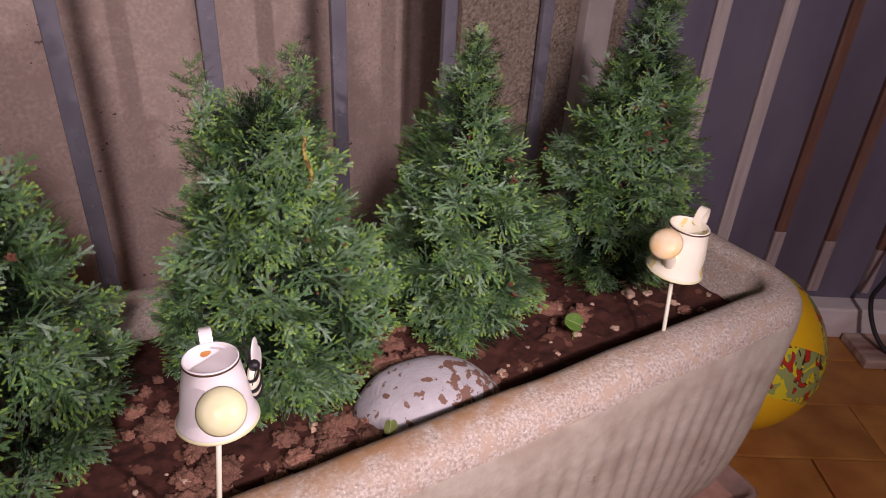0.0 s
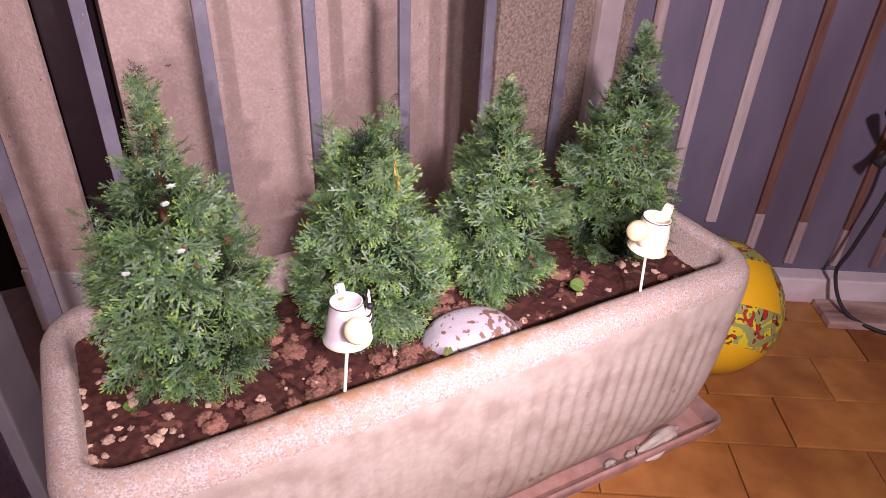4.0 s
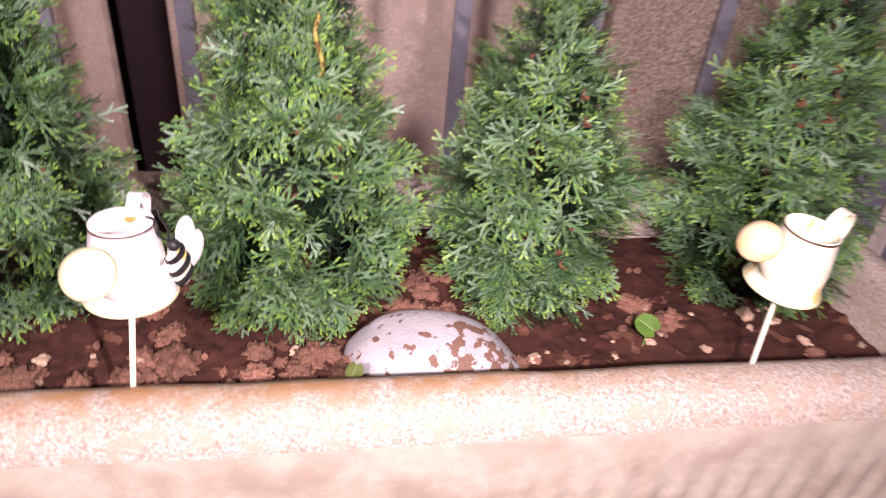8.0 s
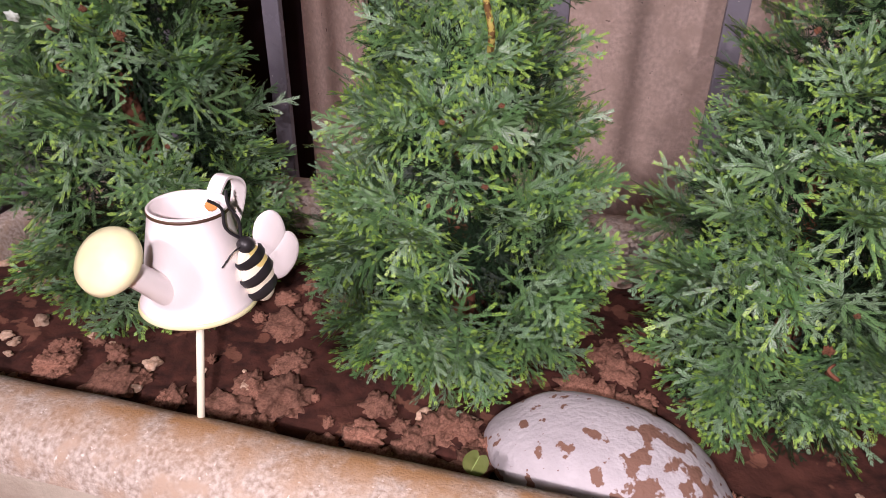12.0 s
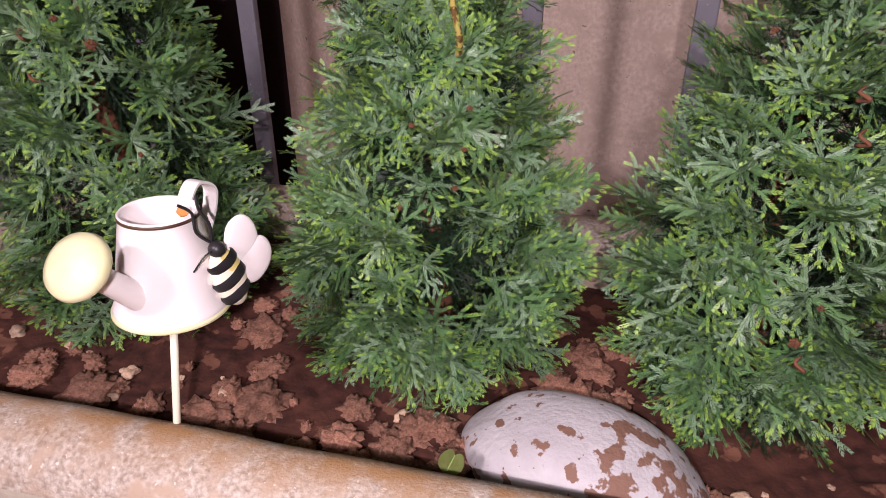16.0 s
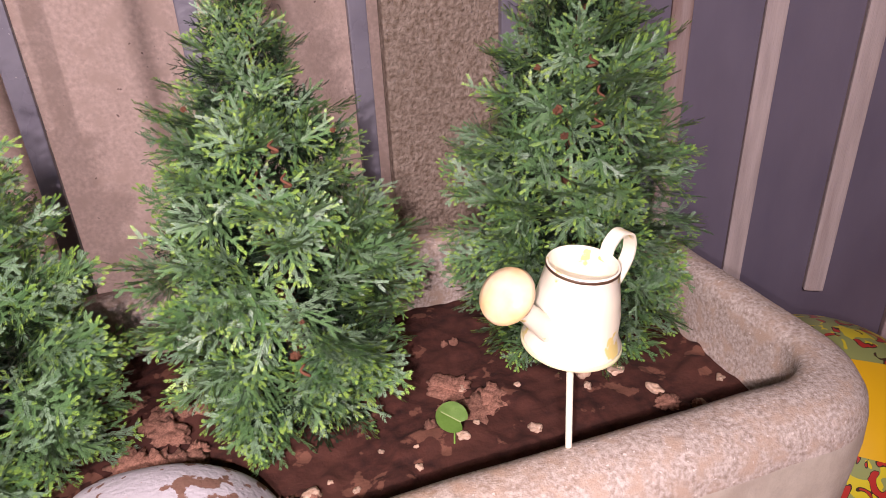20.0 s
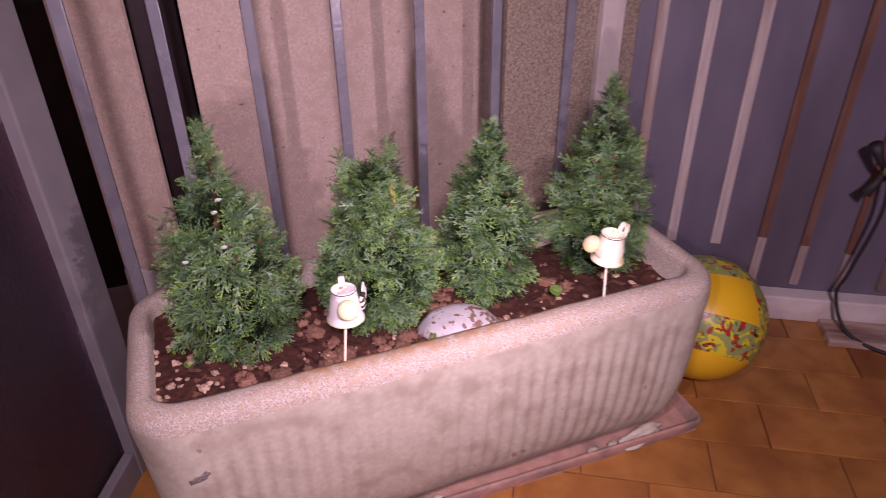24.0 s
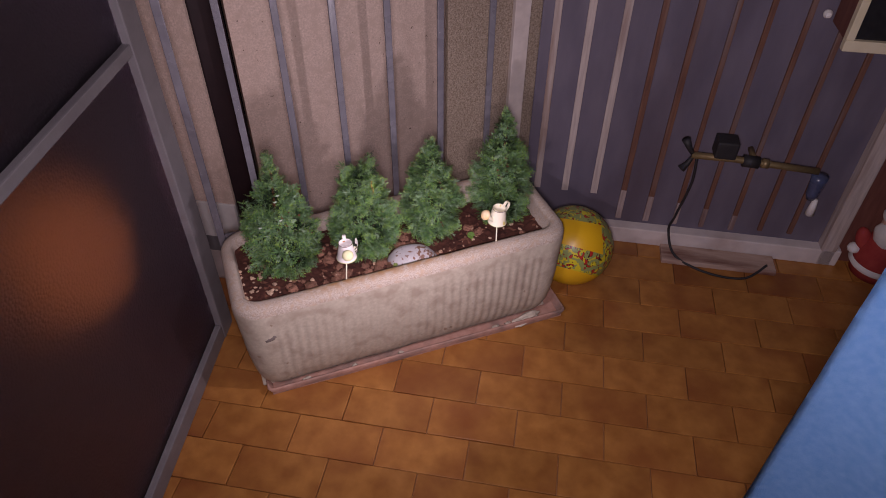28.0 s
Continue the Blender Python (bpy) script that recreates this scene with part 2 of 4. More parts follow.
M = {
    "concrete": material("planter_concrete", (0.49, 0.43, 0.345), (0.59, 0.525, 0.43), 120, 0.88, 0.4, 520, c=(0.42, 0.345, 0.275), depth=0.0010, spots=((0.33, 0.25, 0.185), 26.0, 0.68)),
    "rim": material("planter_rim_concrete", (0.315, 0.24, 0.187), (0.65, 0.57, 0.50), 460, 0.95, 0.45, 900, c=(0.48, 0.36, 0.27), depth=0.0012, spots=((0.72, 0.65, 0.58), 420.0, 0.66), streak=(-0.118, 0.022, (0.40, 0.225, 0.10), 0.22)),
    "chip": material("dark_chip", (0.17, 0.14, 0.13), (0.26, 0.22, 0.20), 200, 0.9, 0.6, 400),
    "soil": material("soil", (0.030, 0.009, 0.006), (0.080, 0.025, 0.016), 150, 0.97, 0.30, 420, c=(0.080, 0.027, 0.017), depth=0.002, spots=((0.17, 0.072, 0.045), 60.0, 0.60)),
    "clod": material("soil_clod", (0.15, 0.066, 0.043), (0.36, 0.185, 0.125), 9.0, 0.97, 0.35, 40.0, depth=0.03, per_object=0.25),
    "pebble": material("pebble", (0.60, 0.45, 0.33), (0.42, 0.26, 0.17), 2.2, 0.8, 0.3, 6.0, depth=0.08, per_object=0.35),
    "stone": material("painted_stone", (0.44, 0.41, 0.425), (0.56, 0.53, 0.545), 60, 0.7, 0.4, 380, spots=((0.20, 0.10, 0.07), 210.0, 0.665), patch=((0.030, -0.014, 0.020), 0.046, (0.22, 0.12, 0.085))),
    "tray": material("terracotta_tray", (0.38, 0.205, 0.155), (0.50, 0.30, 0.24), 50, 0.75, 0.3, 300, c=(0.19, 0.14, 0.12)),
    "tile": material("cotto_tile", (0.29, 0.112, 0.026), (0.44, 0.195, 0.048), 22, 0.36, 0.12, 120, c=(0.24, 0.080, 0.022), per_object=0.12, specular=0.5),
    "grout": material("grout", (0.26, 0.115, 0.045), (0.36, 0.17, 0.075), 60, 0.9, 0.5, 300),
    "board": material("render_board", (0.58, 0.44, 0.365), (0.78, 0.615, 0.53), 190, 0.92, 0.7, 300, c=(0.61, 0.465, 0.385), depth=0.0016, spots=((0.22, 0.15, 0.12), 95.0, 0.705)),
    "rough_board": material("rough_render", (0.20, 0.145, 0.10), (0.42, 0.34, 0.27), 230, 0.95, 1.0, 330, depth=0.004),
    "bar": material("grey_paint", (0.17, 0.16, 0.19), (0.22, 0.21, 0.24), 30, 0.26, 0.25, 120, spots=((0.5, 0.47, 0.45), 210.0, 0.71)),
    "pale": material("pale_strip", (0.52, 0.45, 0.42), (0.62, 0.54, 0.50), 40, 0.7, 0.2, 200),
    "sheet": material("blue_grey_sheet", (0.122, 0.106, 0.144), (0.162, 0.140, 0.180), 9, 0.50, 0.10, 120, c=(0.098, 0.076, 0.098), stretch=(2.2, 2.2, 0.7)),
    "batten": material("weathered_batten", (0.42, 0.345, 0.32), (0.56, 0.475, 0.44), 26, 0.75, 0.4, 200, stretch=(6, 6, 0.5), c=(0.30, 0.21, 0.18)),
    "rust": material("rusty_batten", (0.125, 0.058, 0.042), (0.20, 0.092, 0.056), 26, 0.8, 0.4, 200, stretch=(6, 6, 0.5), c=(0.20, 0.14, 0.13)),
    "pale_foot": material("faded_batten", (0.28, 0.21, 0.20), (0.42, 0.33, 0.31), 30, 0.8, 0.4, 200, stretch=(6, 6, 0.6), c=(0.18, 0.11, 0.10)),
    "plinth": material("white_plinth", (0.60, 0.53, 0.51), (0.70, 0.62, 0.59), 25, 0.8, 0.3, 200, c=(0.44, 0.33, 0.29)),
    "plaster": material("house_plaster", (0.45, 0.40, 0.38), (0.52, 0.47, 0.44), 12, 0.9, 0.3, 200),
    "alu": material("grey_aluminium", (0.17, 0.155, 0.165), (0.21, 0.195, 0.205), 20, 0.45, 0.1, 150),
    "enamel": material("cream_enamel", (0.87, 0.81, 0.62), (0.90, 0.85, 0.70), 60, 0.38, 0.1, 150, spots=((0.80, 0.66, 0.24), 80.0, 0.60)),
    "enamel_pink": material("pale_pink_enamel", (0.87, 0.81, 0.80), (0.90, 0.85, 0.84), 60, 0.38, 0.1, 150, spots=((0.42, 0.18, 0.07), 46.0, 0.76)),
    "enamel_yellow": material("pale_yellow_enamel", (0.70, 0.68, 0.36), (0.80, 0.76, 0.50), 70, 0.4, 0.1, 150),
    "enamel_orange": material("orange_rubbed_enamel", (0.80, 0.70, 0.52), (0.80, 0.52, 0.22), 60, 0.4, 0.1, 150),
    "stain": material("orange_stain", (0.50, 0.20, 0.05), (0.62, 0.30, 0.09), 90, 0.6, 0.2, 200),
    "dark_edge": material("dark_rim_paint", (0.06, 0.03, 0.02), (0.10, 0.06, 0.03), 90, 0.5, 0.1, 150),
    "black": material("black_paint", (0.012, 0.012, 0.014), (0.022, 0.02, 0.022), 80, 0.4, 0.1, 150),
    "stick": material("cream_stick", (0.78, 0.74, 0.55), (0.84, 0.80, 0.66), 50, 0.45, 0.1, 200),
    "bark": material("bark", (0.11, 0.042, 0.022), (0.22, 0.09, 0.05), 120, 0.9, 0.8, 300),
    "dead": material("dry_brown_sprig", (0.085, 0.034, 0.018), (0.16, 0.066, 0.032), 200, 0.85, 0.3, 400),
    "lime_bark": material("yellow_twig", (0.36, 0.29, 0.06), (0.44, 0.36, 0.10), 260, 0.8, 0.8, 500, spots=((0.13, 0.07, 0.02), 420.0, 0.52)),
    "leaf": material("round_leaf", (0.17, 0.33, 0.055), (0.23, 0.40, 0.08), 90, 0.5, 0.3, 200, specular=0.2),
    "olive": material("olive_leaf", (0.17, 0.22, 0.055), (0.25, 0.28, 0.09), 120, 0.55, 0.3, 200, specular=0.2),
    "vein": material("leaf_vein", (0.30, 0.40, 0.12), (0.36, 0.46, 0.16), 60, 0.5, 0.1, 200),
    "needle": material("green_needles", (0.090, 0.190, 0.066), (0.142, 0.258, 0.100), 50, 0.42, 0.0, 200, per_island=0.22),
    # near-black green: the shade deep in the crowns, put into the needles' colour
    "needle_shade": material("shaded_inner_needles", (0.006, 0.018, 0.007), (0.014, 0.036, 0.013), 50, 0.55, 0.0, 200, per_island=0.3),
    "needle_lime": material("lime_needles", (0.205, 0.365, 0.058), (0.31, 0.47, 0.095), 50, 0.42, 0.0, 200, per_island=0.2),
    "needle_grey": material("silvery_needles", (0.156, 0.262, 0.150), (0.245, 0.355, 0.222), 50, 0.38, 0.0, 200, per_island=0.25),
    "dropping": material("pale_dropping", (0.42, 0.50, 0.43), (0.58, 0.64, 0.57), 300, 0.8, 0.3, 300),
    "brass": material("brass", (0.24, 0.17, 0.085), (0.32, 0.24, 0.12), 60, 0.5, 0.2, 200, metal=0.6),
    "rubber": material("black_rubber", (0.02, 0.018, 0.02), (0.03, 0.028, 0.03), 60, 0.6, 0.2, 200),
    "filter": material("blue_plastic", (0.055, 0.065, 0.13), (0.085, 0.10, 0.18), 40, 0.3, 0.05, 200),
    "towel": material("blue_terry", (0.22, 0.46, 0.88), (0.30, 0.54, 0.93), 90, 0.95, 0.6, 900, depth=0.002),
    "redbrown": material("red_brown_wood", (0.13, 0.045, 0.035), (0.18, 0.07, 0.05), 20, 0.6, 0.2, 150, stretch=(4, 4, 0.6)),
    "cream": material("cream_frame", (0.62, 0.54, 0.36), (0.70, 0.62, 0.44), 20, 0.5, 0.1, 150),
    "red": material("red_cloth", (0.30, 0.03, 0.03), (0.38, 0.05, 0.04), 50, 0.8, 0.3, 300),
    "white": material("white_paint", (0.74, 0.70, 0.68), (0.80, 0.77, 0.74), 40, 0.7, 0.2, 200),
    "skin": material("figurine_paint", (0.66, 0.42, 0.33), (0.70, 0.48, 0.38), 40, 0.6, 0.1, 200),
    # paint of the post; on the recess sheet the same near-black stands for shade
    "maroon": material("maroon_paint_and_shade", (0.022, 0.010, 0.013), (0.032, 0.015, 0.018), 20, 0.6, 0.1, 150),
    "plank": material("stained_plank", (0.42, 0.29, 0.23), (0.52, 0.38, 0.31), 20, 0.8, 0.4, 150, c=(0.16, 0.06, 0.04), stretch=(1, 5, 5)),
}


# ---------------------------------------------------------------- helpers
def part(name, bm, mat, parent=None, label="", smooth=False):
    me = bpy.data.meshes.new(name)
    bm.to_mesh(me)
    bm.free()
    for one in mat if isinstance(mat, (list, tuple)) else (mat,):
        me.materials.append(one)
    if smooth:
        me.shade_smooth()
    ob = new(name, me)
    if parent:
        ob.parent = parent
    if label:
        tagged(ob, label)
    return ob


def shared(name, me, parent, m):
    ob = new(name, me)
    ob.parent = parent
    ob.matrix_basis = m
    return ob


def box_bm(x0, x1, y0, y1, z0, z1, bevel=0.0, bm=None):
    own = bmesh.new()
    bmesh.ops.create_cube(own, size=1.0)
    for v in own.verts:
        v.co = Vector(((x0, x1)[v.co.x > 0], (y0, y1)[v.co.y > 0], (z0, z1)[v.co.z > 0]))
    if bevel:
        bmesh.ops.bevel(own, geom=own.edges[:], offset=bevel, segments=2, affect="EDGES", profile=0.6)
    if bm is None:
        return own
    me = bpy.data.meshes.new("tmp")
    own.to_mesh(me)
    own.free()
    bm.from_mesh(me)
    bpy.data.meshes.remove(me)
    return bm


def turned(bm, m):
    bmesh.ops.transform(bm, matrix=m, verts=bm.verts[:])
    return bm


def lathe(profile, n=40, bm=None):
    """A surface of revolution about z from (radius, z) pairs."""
    bm = bm or bmesh.new()
    rings = []
    for r, z in profile:
        if r < 1e-6:
            rings.append([bm.verts.new((0, 0, z))])
        else:
            rings.append([bm.verts.new((r * math.cos(2 * math.pi * k / n), r * math.sin(2 * math.pi * k / n), z)) for k in range(n)])
    for lo, hi in zip(rings, rings[1:]):
        for k in range(n):
            j = (k + 1) % n
            if len(lo) == 1 and len(hi) == 1:
                continue
            if len(lo) == 1:
                bm.faces.new((lo[0], hi[j], hi[k]))
            elif len(hi) == 1:
                bm.faces.new((lo[k], lo[j], hi[0]))
            else:
                bm.faces.new((lo[k], lo[j], hi[j], hi[k]))
    return bm


def tube(points, radius, n=12, bm=None, flat=1.0):
    """A swept tube through points; radius may be one number or one for each point; flat squashes it sideways."""
    bm = bm or bmesh.new()
    pts = [Vector(p) for p in points]
    radii = radius if isinstance(radius, (list, tuple)) else [radius] * len(pts)
    rings, side = [], None
    for i, p in enumerate(pts):
        ahead = (pts[min(i + 1, len(pts) - 1)] - pts[max(i - 1, 0)]).normalized()
        if side is None:
            side = ahead.orthogonal().normalized()
        side = (side - ahead * side.dot(ahead)).normalized()
        up = ahead.cross(side)
        rings.append([bm.verts.new(p + radii[i] * (math.cos(2 * math.pi * k / n) * side + flat * math.sin(2 * math.pi * k / n) * up)) for k in range(n)])
    for lo, hi in zip(rings, rings[1:]):
        for k in range(n):
            bm.faces.new((lo[k], lo[(k + 1) % n], hi[(k + 1) % n], hi[k]))
    bm.faces.new(rings[0][::-1])
    bm.faces.new(rings[-1])
    return bm


def smooth_curve(points, steps=8):
    pts = [Vector(p) for p in points]
    out = []
    for i in range(len(pts) - 1):
        a, b, c, d = pts[max(i - 1, 0)], pts[i], pts[i + 1], pts[min(i + 2, len(pts) - 1)]
        for k in range(steps):
            t = k / steps
            out.append(0.5 * (2 * b + (c - a) * t + (2 * a - 5 * b + 4 * c - d) * t * t + (3 * b - a - 3 * c + d) * t ** 3))
    return out + [pts[-1]]


def blob(rx, ry, rz, bumps=0.1, freq=2.0, seed=0.0, level=3):
    bm = bmesh.new()
    bmesh.ops.create_icosphere(bm, subdivisions=level, radius=1.0)
    for v in bm.verts:
        k = 1 + bumps * noise.noise(v.co * freq + Vector((seed, seed * 0.7, 1.3)))
        v.co = Vector((v.co.x * rx * k, v.co.y * ry * k, v.co.z * rz * k))
    return bm


def empty(name, m=None):
    ob = new(name)
    ob.empty_display_size = 0.05
    if m:
        ob.matrix_world = m
    return ob


# ---------------------------------------------------------------- the setting
TURN = radians(-31)                      # the floor's rows and the sheet wall run this way
CORNER = Vector((0.840, 0.362, 0))
SHEET = Matrix.Translation(CORNER) @ Matrix.Rotation(TURN, 4, "Z")   # x along the sheet wall, y behind it
DOOR_TURN = math.atan2(0.42, 0.189)
DOOR = Matrix.Translation((-0.277, -0.177, 0)) @ Matrix.Rotation(DOOR_TURN, 4, "Z")   # x along the door, y behind it

floor = part("floor", box_bm(-3.2, 3.4, -2.6, 0.42, -0.2, -0.006), M["grout"])
tagged(floor, "terrace floor of small glazed terracotta tiles with dark joints", "floor", kind="structure")
ground = part("ground_behind", box_bm(-3.2, 3.4, 0.42, 1.6, -0.22, -0.15), M["plinth"])
tagged(ground, "lower stained concrete ground behind the railing", "ground", kind="structure")

# rendered wall on lower ground, and in front of it a railing of flat upright bars
PANEL = pose(0.024, 0.702, 0, 0, 0, 149)
wall_back = part("wall_back", box_bm(0.116, 1.6, 0.66, 0.77, -0.16, 1.3), M["board"])
tagged(wall_back, "pinkish rough rendered wall behind the railing", "wall", kind="structure")
wall_end = part("wall_end", turned(box_bm(0.0, 0.147, -0.010, 0.0, 0.055, 1.3), PANEL), M["board"])
tagged(wall_end, "pinkish rendered wall panel beside the dark post", "wall", kind="structure")
dark_post = part("dark_post", box_bm(0.030, 0.112, 0.745, 0.79, -0.16, 1.3, 0.004), M["maroon"])
tagged(dark_post, "dark maroon painted upright post in the wall", "post", kind="structure")
# added sheet, its near-black colour stands in for the dark void behind the gap
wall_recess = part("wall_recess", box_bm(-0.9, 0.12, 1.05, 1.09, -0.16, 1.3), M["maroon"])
tagged(wall_recess, "near-black sheet added for the shade of the deep recess", "wall", kind="structure")
plinth = part("plinth_back", box_bm(0.122, 1.0, 0.644, 0.66, -0.16, -0.022, 0.004), M["plinth"])
tagged(plinth, "whitewashed plinth at the foot of the wall", "plinth", kind="structure")
plinth = part("plinth_end", turned(box_bm(0.002, 0.147, -0.010, 0.005, -0.085, 0.053, 0.003), PANEL), M["white"])
tagged(plinth, "whitewashed taller plinth at the foot of the wall", "plinth", kind="structure")
skirting = part("plinth_foot", turned(box_bm(0.002, 0.147, -0.010, 0.002, -0.16, -0.087, 0.003), PANEL), M["alu"])
tagged(skirting, "dark grey foot under the whitewashed plinth", "plinth", kind="structure")

railing = empty("railing", pose(0, 0.352, 0))
tagged(railing, "grey painted railing with flat upright bars", "railing", kind="structure")
part("jamb", box_bm(-0.035, -0.017, -0.005, 0.005, 0.0, 0.86, 0.002), M["bar"], railing, "grey painted end strip")
for x in (0.083, 0.198, 0.319, 0.442, 0.569, 0.701):
    part("bar", box_bm(x - 0.0078, x + 0.0078, -0.004, 0.004, 0.224, 0.86, 0.0015), M["bar"], railing)
part("bottom_rail", box_bm(-0.017, 0.84, -0.006, 0.006, 0.214, 0.224, 0.002), M["bar"], railing)
part("top_rail", box_bm(-0.30, 0.86, -0.03, 0.03, 0.86, 0.92, 0.004), M["bar"], railing, "wide grey painted top rail")
part("pale_strip", box_bm(0.758, 0.800, -0.006, 0.010, 0.0, 0.86, 0.002), M["pale"], railing, "pale painted upright strip")
part("rough_board", box_bm(0.592, 0.840, 0.010, 0.026, 0.03, 0.86, 0.002), M["rough_board"], railing, "dark coarse speckled render board")

wall_side = empty("wall_side", SHEET)
tagged(wall_side, "blue-grey metal sheet wall with weathered and rusty battens", "wall", kind="structure")
part("sheet", box_bm(0.0, 0.90, 0.004, 0.03, 0.05, 0.84), M["sheet"], wall_side)
for i, u in enumerate((0.038, 0.119, 0.203, 0.287, 0.367, 0.450, 0.526, 0.610, 0.690, 0.772)):
    foot = 0.150 if i < 3 else 0.078
    wide = 0.0095 if i < 3 else 0.0078 if i < 5 else 0.0065
    batten = part("batten", box_bm(u - wide, u + wide, -0.004, 0.006, foot, 0.835, 0.002), M["batten" if i < 3 else "rust"], wall_side, "" if i < 3 else "thin rusty brown batten")
    if 2 < i < 8:
        part("foot_patch", box_bm(u - wide - 0.0006, u + wide + 0.0006, -0.0052, 0.005, foot - 0.008, foot + 0.13 - 0.012 * i, 0.002), M["pale_foot"], batten, "whitish weathered foot")
part("hook", turned(lathe([(0.0, 0.0), (0.009, 0.0), (0.010, 0.006), (0.006, 0.014), (0.0, 0.016)], 16), pose(0.642, -0.004, 0.722, 90, 0, 0)), M["white"], wall_side, "small white wall hook")
part("skirting", box_bm(-0.02, 0.92, -0.03, 0.03, 0.0, 0.055, 0.004), M["plinth"], wall_side, "stained white skirting")
part("cap_rail", box_bm(0.0, 0.30, -0.03, 0.04, 0.838, 0.89, 0.004), M["pale"], wall_side, "pale cap rail")
part("end_post", box_bm(0.862, 0.905, -0.03, 0.05, 0.0, 1.1, 0.004), M["batten"], wall_side, "weathered wooden end post")

# glazed door
door_1 = empty("door_1", DOOR)
tagged(door_1, "grey aluminium door with dark pebbled glass panes", "door", kind="structure")
part("stile", box_bm(0.44, 0.50, -0.02, 0.025, 0.0, 2.1, 0.003), M["alu"], door_1)
part("stile", box_bm(-0.66, -0.60, -0.02, 0.025, 0.0, 2.1, 0.003), M["alu"], door_1)
part("bottom_rail", box_bm(-0.60, 0.44, -0.018, 0.022, 0.0, 0.05, 0.003), M["alu"], door_1)
part("middle_rail", box_bm(-0.60, 0.44, -0.018, 0.022, 0.783, 0.805, 0.003), M["alu"], door_1)
part("top_rail", box_bm(-0.60, 0.44, -0.018, 0.022, 2.04, 2.1, 0.003), M["alu"], door_1)


def pebbled_glass():
    m = bpy.data.materials.new("pebbled_glass")
    m.use_nodes = True
    n, link = m.node_tree.nodes, m.node_tree.links.new
    b = n["Principled BSDF"]
    b.inputs["Base Color"].default_value = (0.36, 0.30, 0.40, 1)
    b.inputs["Transmission Weight"].default_value = 1.0
    b.inputs["Roughness"].default_value = 0.55
    b.inputs["IOR"].default_value = 1.3
    tc, vo, bn = n.new("ShaderNodeTexCoord"), n.new("ShaderNodeTexVoronoi"), n.new("ShaderNodeBump")
    vo.inputs["Scale"].default_value = 160
    bn.inputs["Strength"].default_value, bn.inputs["Distance"].default_value = 0.5, 0.003
    link(tc.outputs["Object"], vo.inputs["Vector"])
    link(vo.outputs["Distance"], bn.inputs["Height"])
    link(bn.outputs[0], b.inputs["Normal"])
    return m


GLASS = pebbled_glass()
for z0, z1 in ((0.05, 0.783), (0.805, 2.04)):
    part("pane", box_bm(-0.60, 0.44, -0.003, 0.003, z0, z1), GLASS, door_1, "dark pebbled glass")

# the room behind the door and the house round the terrace
house = empty("house")
tagged(house, "plain plastered house walls round the terrace", "house", kind="structure")
part("wall", box_bm(-3.2, 3.4, -2.6, -2.4, -0.2, 2.6), M["plaster"], house)
part("wall", box_bm(3.2, 3.4, -2.4, 1.6, -0.2, 2.6), M["plaster"], house)
part("wall", box_bm(-3.2, -3.0, -2.4, 1.6, -0.2, 2.6), M["plaster"], house)
ceiling = part("ceiling", box_bm(-3.2, 3.4, -2.6, 1.6, 2.6, 2.75), M["plaster"])
tagged(ceiling, "plain plastered terrace ceiling", "ceiling", kind="structure")


def warm_lamp():
    thing = empty("table_lamp", pose(-0.315, 0.10, 0.0))
    tagged(thing, "glowing orange lamp seen blurred through the pebbled glass", "lamp")
    m = bpy.data.materials.new("orange_shade")
    m.use_nodes = True
    b = m.node_tree.nodes["Principled BSDF"]
    b.inputs["Base Color"].default_value = (0.6, 0.2, 0.04, 1)
    b.inputs["Emission Color"].default_value = (1.0, 0.30, 0.05, 1)
    b.inputs["Emission Strength"].default_value = 1.05
    part("shade", lathe([(0.05, 0.35), (0.10, 0.38), (0.125, 0.47), (0.11, 0.55), (0.06, 0.60), (0.0, 0.61)]), m, thing, "orange glowing shade", True)
    part("stem", lathe([(0.0, 0.0), (0.08, 0.0), (0.08, 0.015), (0.012, 0.03), (0.012, 0.37), (0.0, 0.37)], 20), M["alu"], thing, "", True)
    return thing


warm_lamp()


# ---------------------------------------------------------------- the planter
PX, PY = 0.3665, 0.119


def rounded_ring(hx, hy, r, n):
    """Points round a rounded rectangle with the same share of them on each side and corner: place, normal and place along the side (-1 to 1, None in the corners)."""
    long, short, arc = int(n * 0.36), int(n * 0.08), int(n * 0.03)
    out = []
    for side, (count, half, far) in enumerate(((long, hx - r, hy), (short, hy - r, hx), (long, hx - r, hy), (short, hy - r, hx))):
        a = radians((-90, 0, 90, 180)[side])
        nx, ny = math.cos(a), math.sin(a)
        for k in range(count):
            f = -1 + 2 * k / count
            out.append((nx * far - ny * f * half, ny * far + nx * f * half, nx, ny, f, half))
        cx, cy = ((hx - r, -hy + r), (hx - r, hy - r), (-hx + r, hy - r), (-hx + r, -hy + r))[side]
        for k in range(arc):
            g = a + math.pi / 2 * k / arc
            out.append((cx + r * math.cos(g), cy + r * math.sin(g), math.cos(g), math.sin(g), None, 0))
    return out


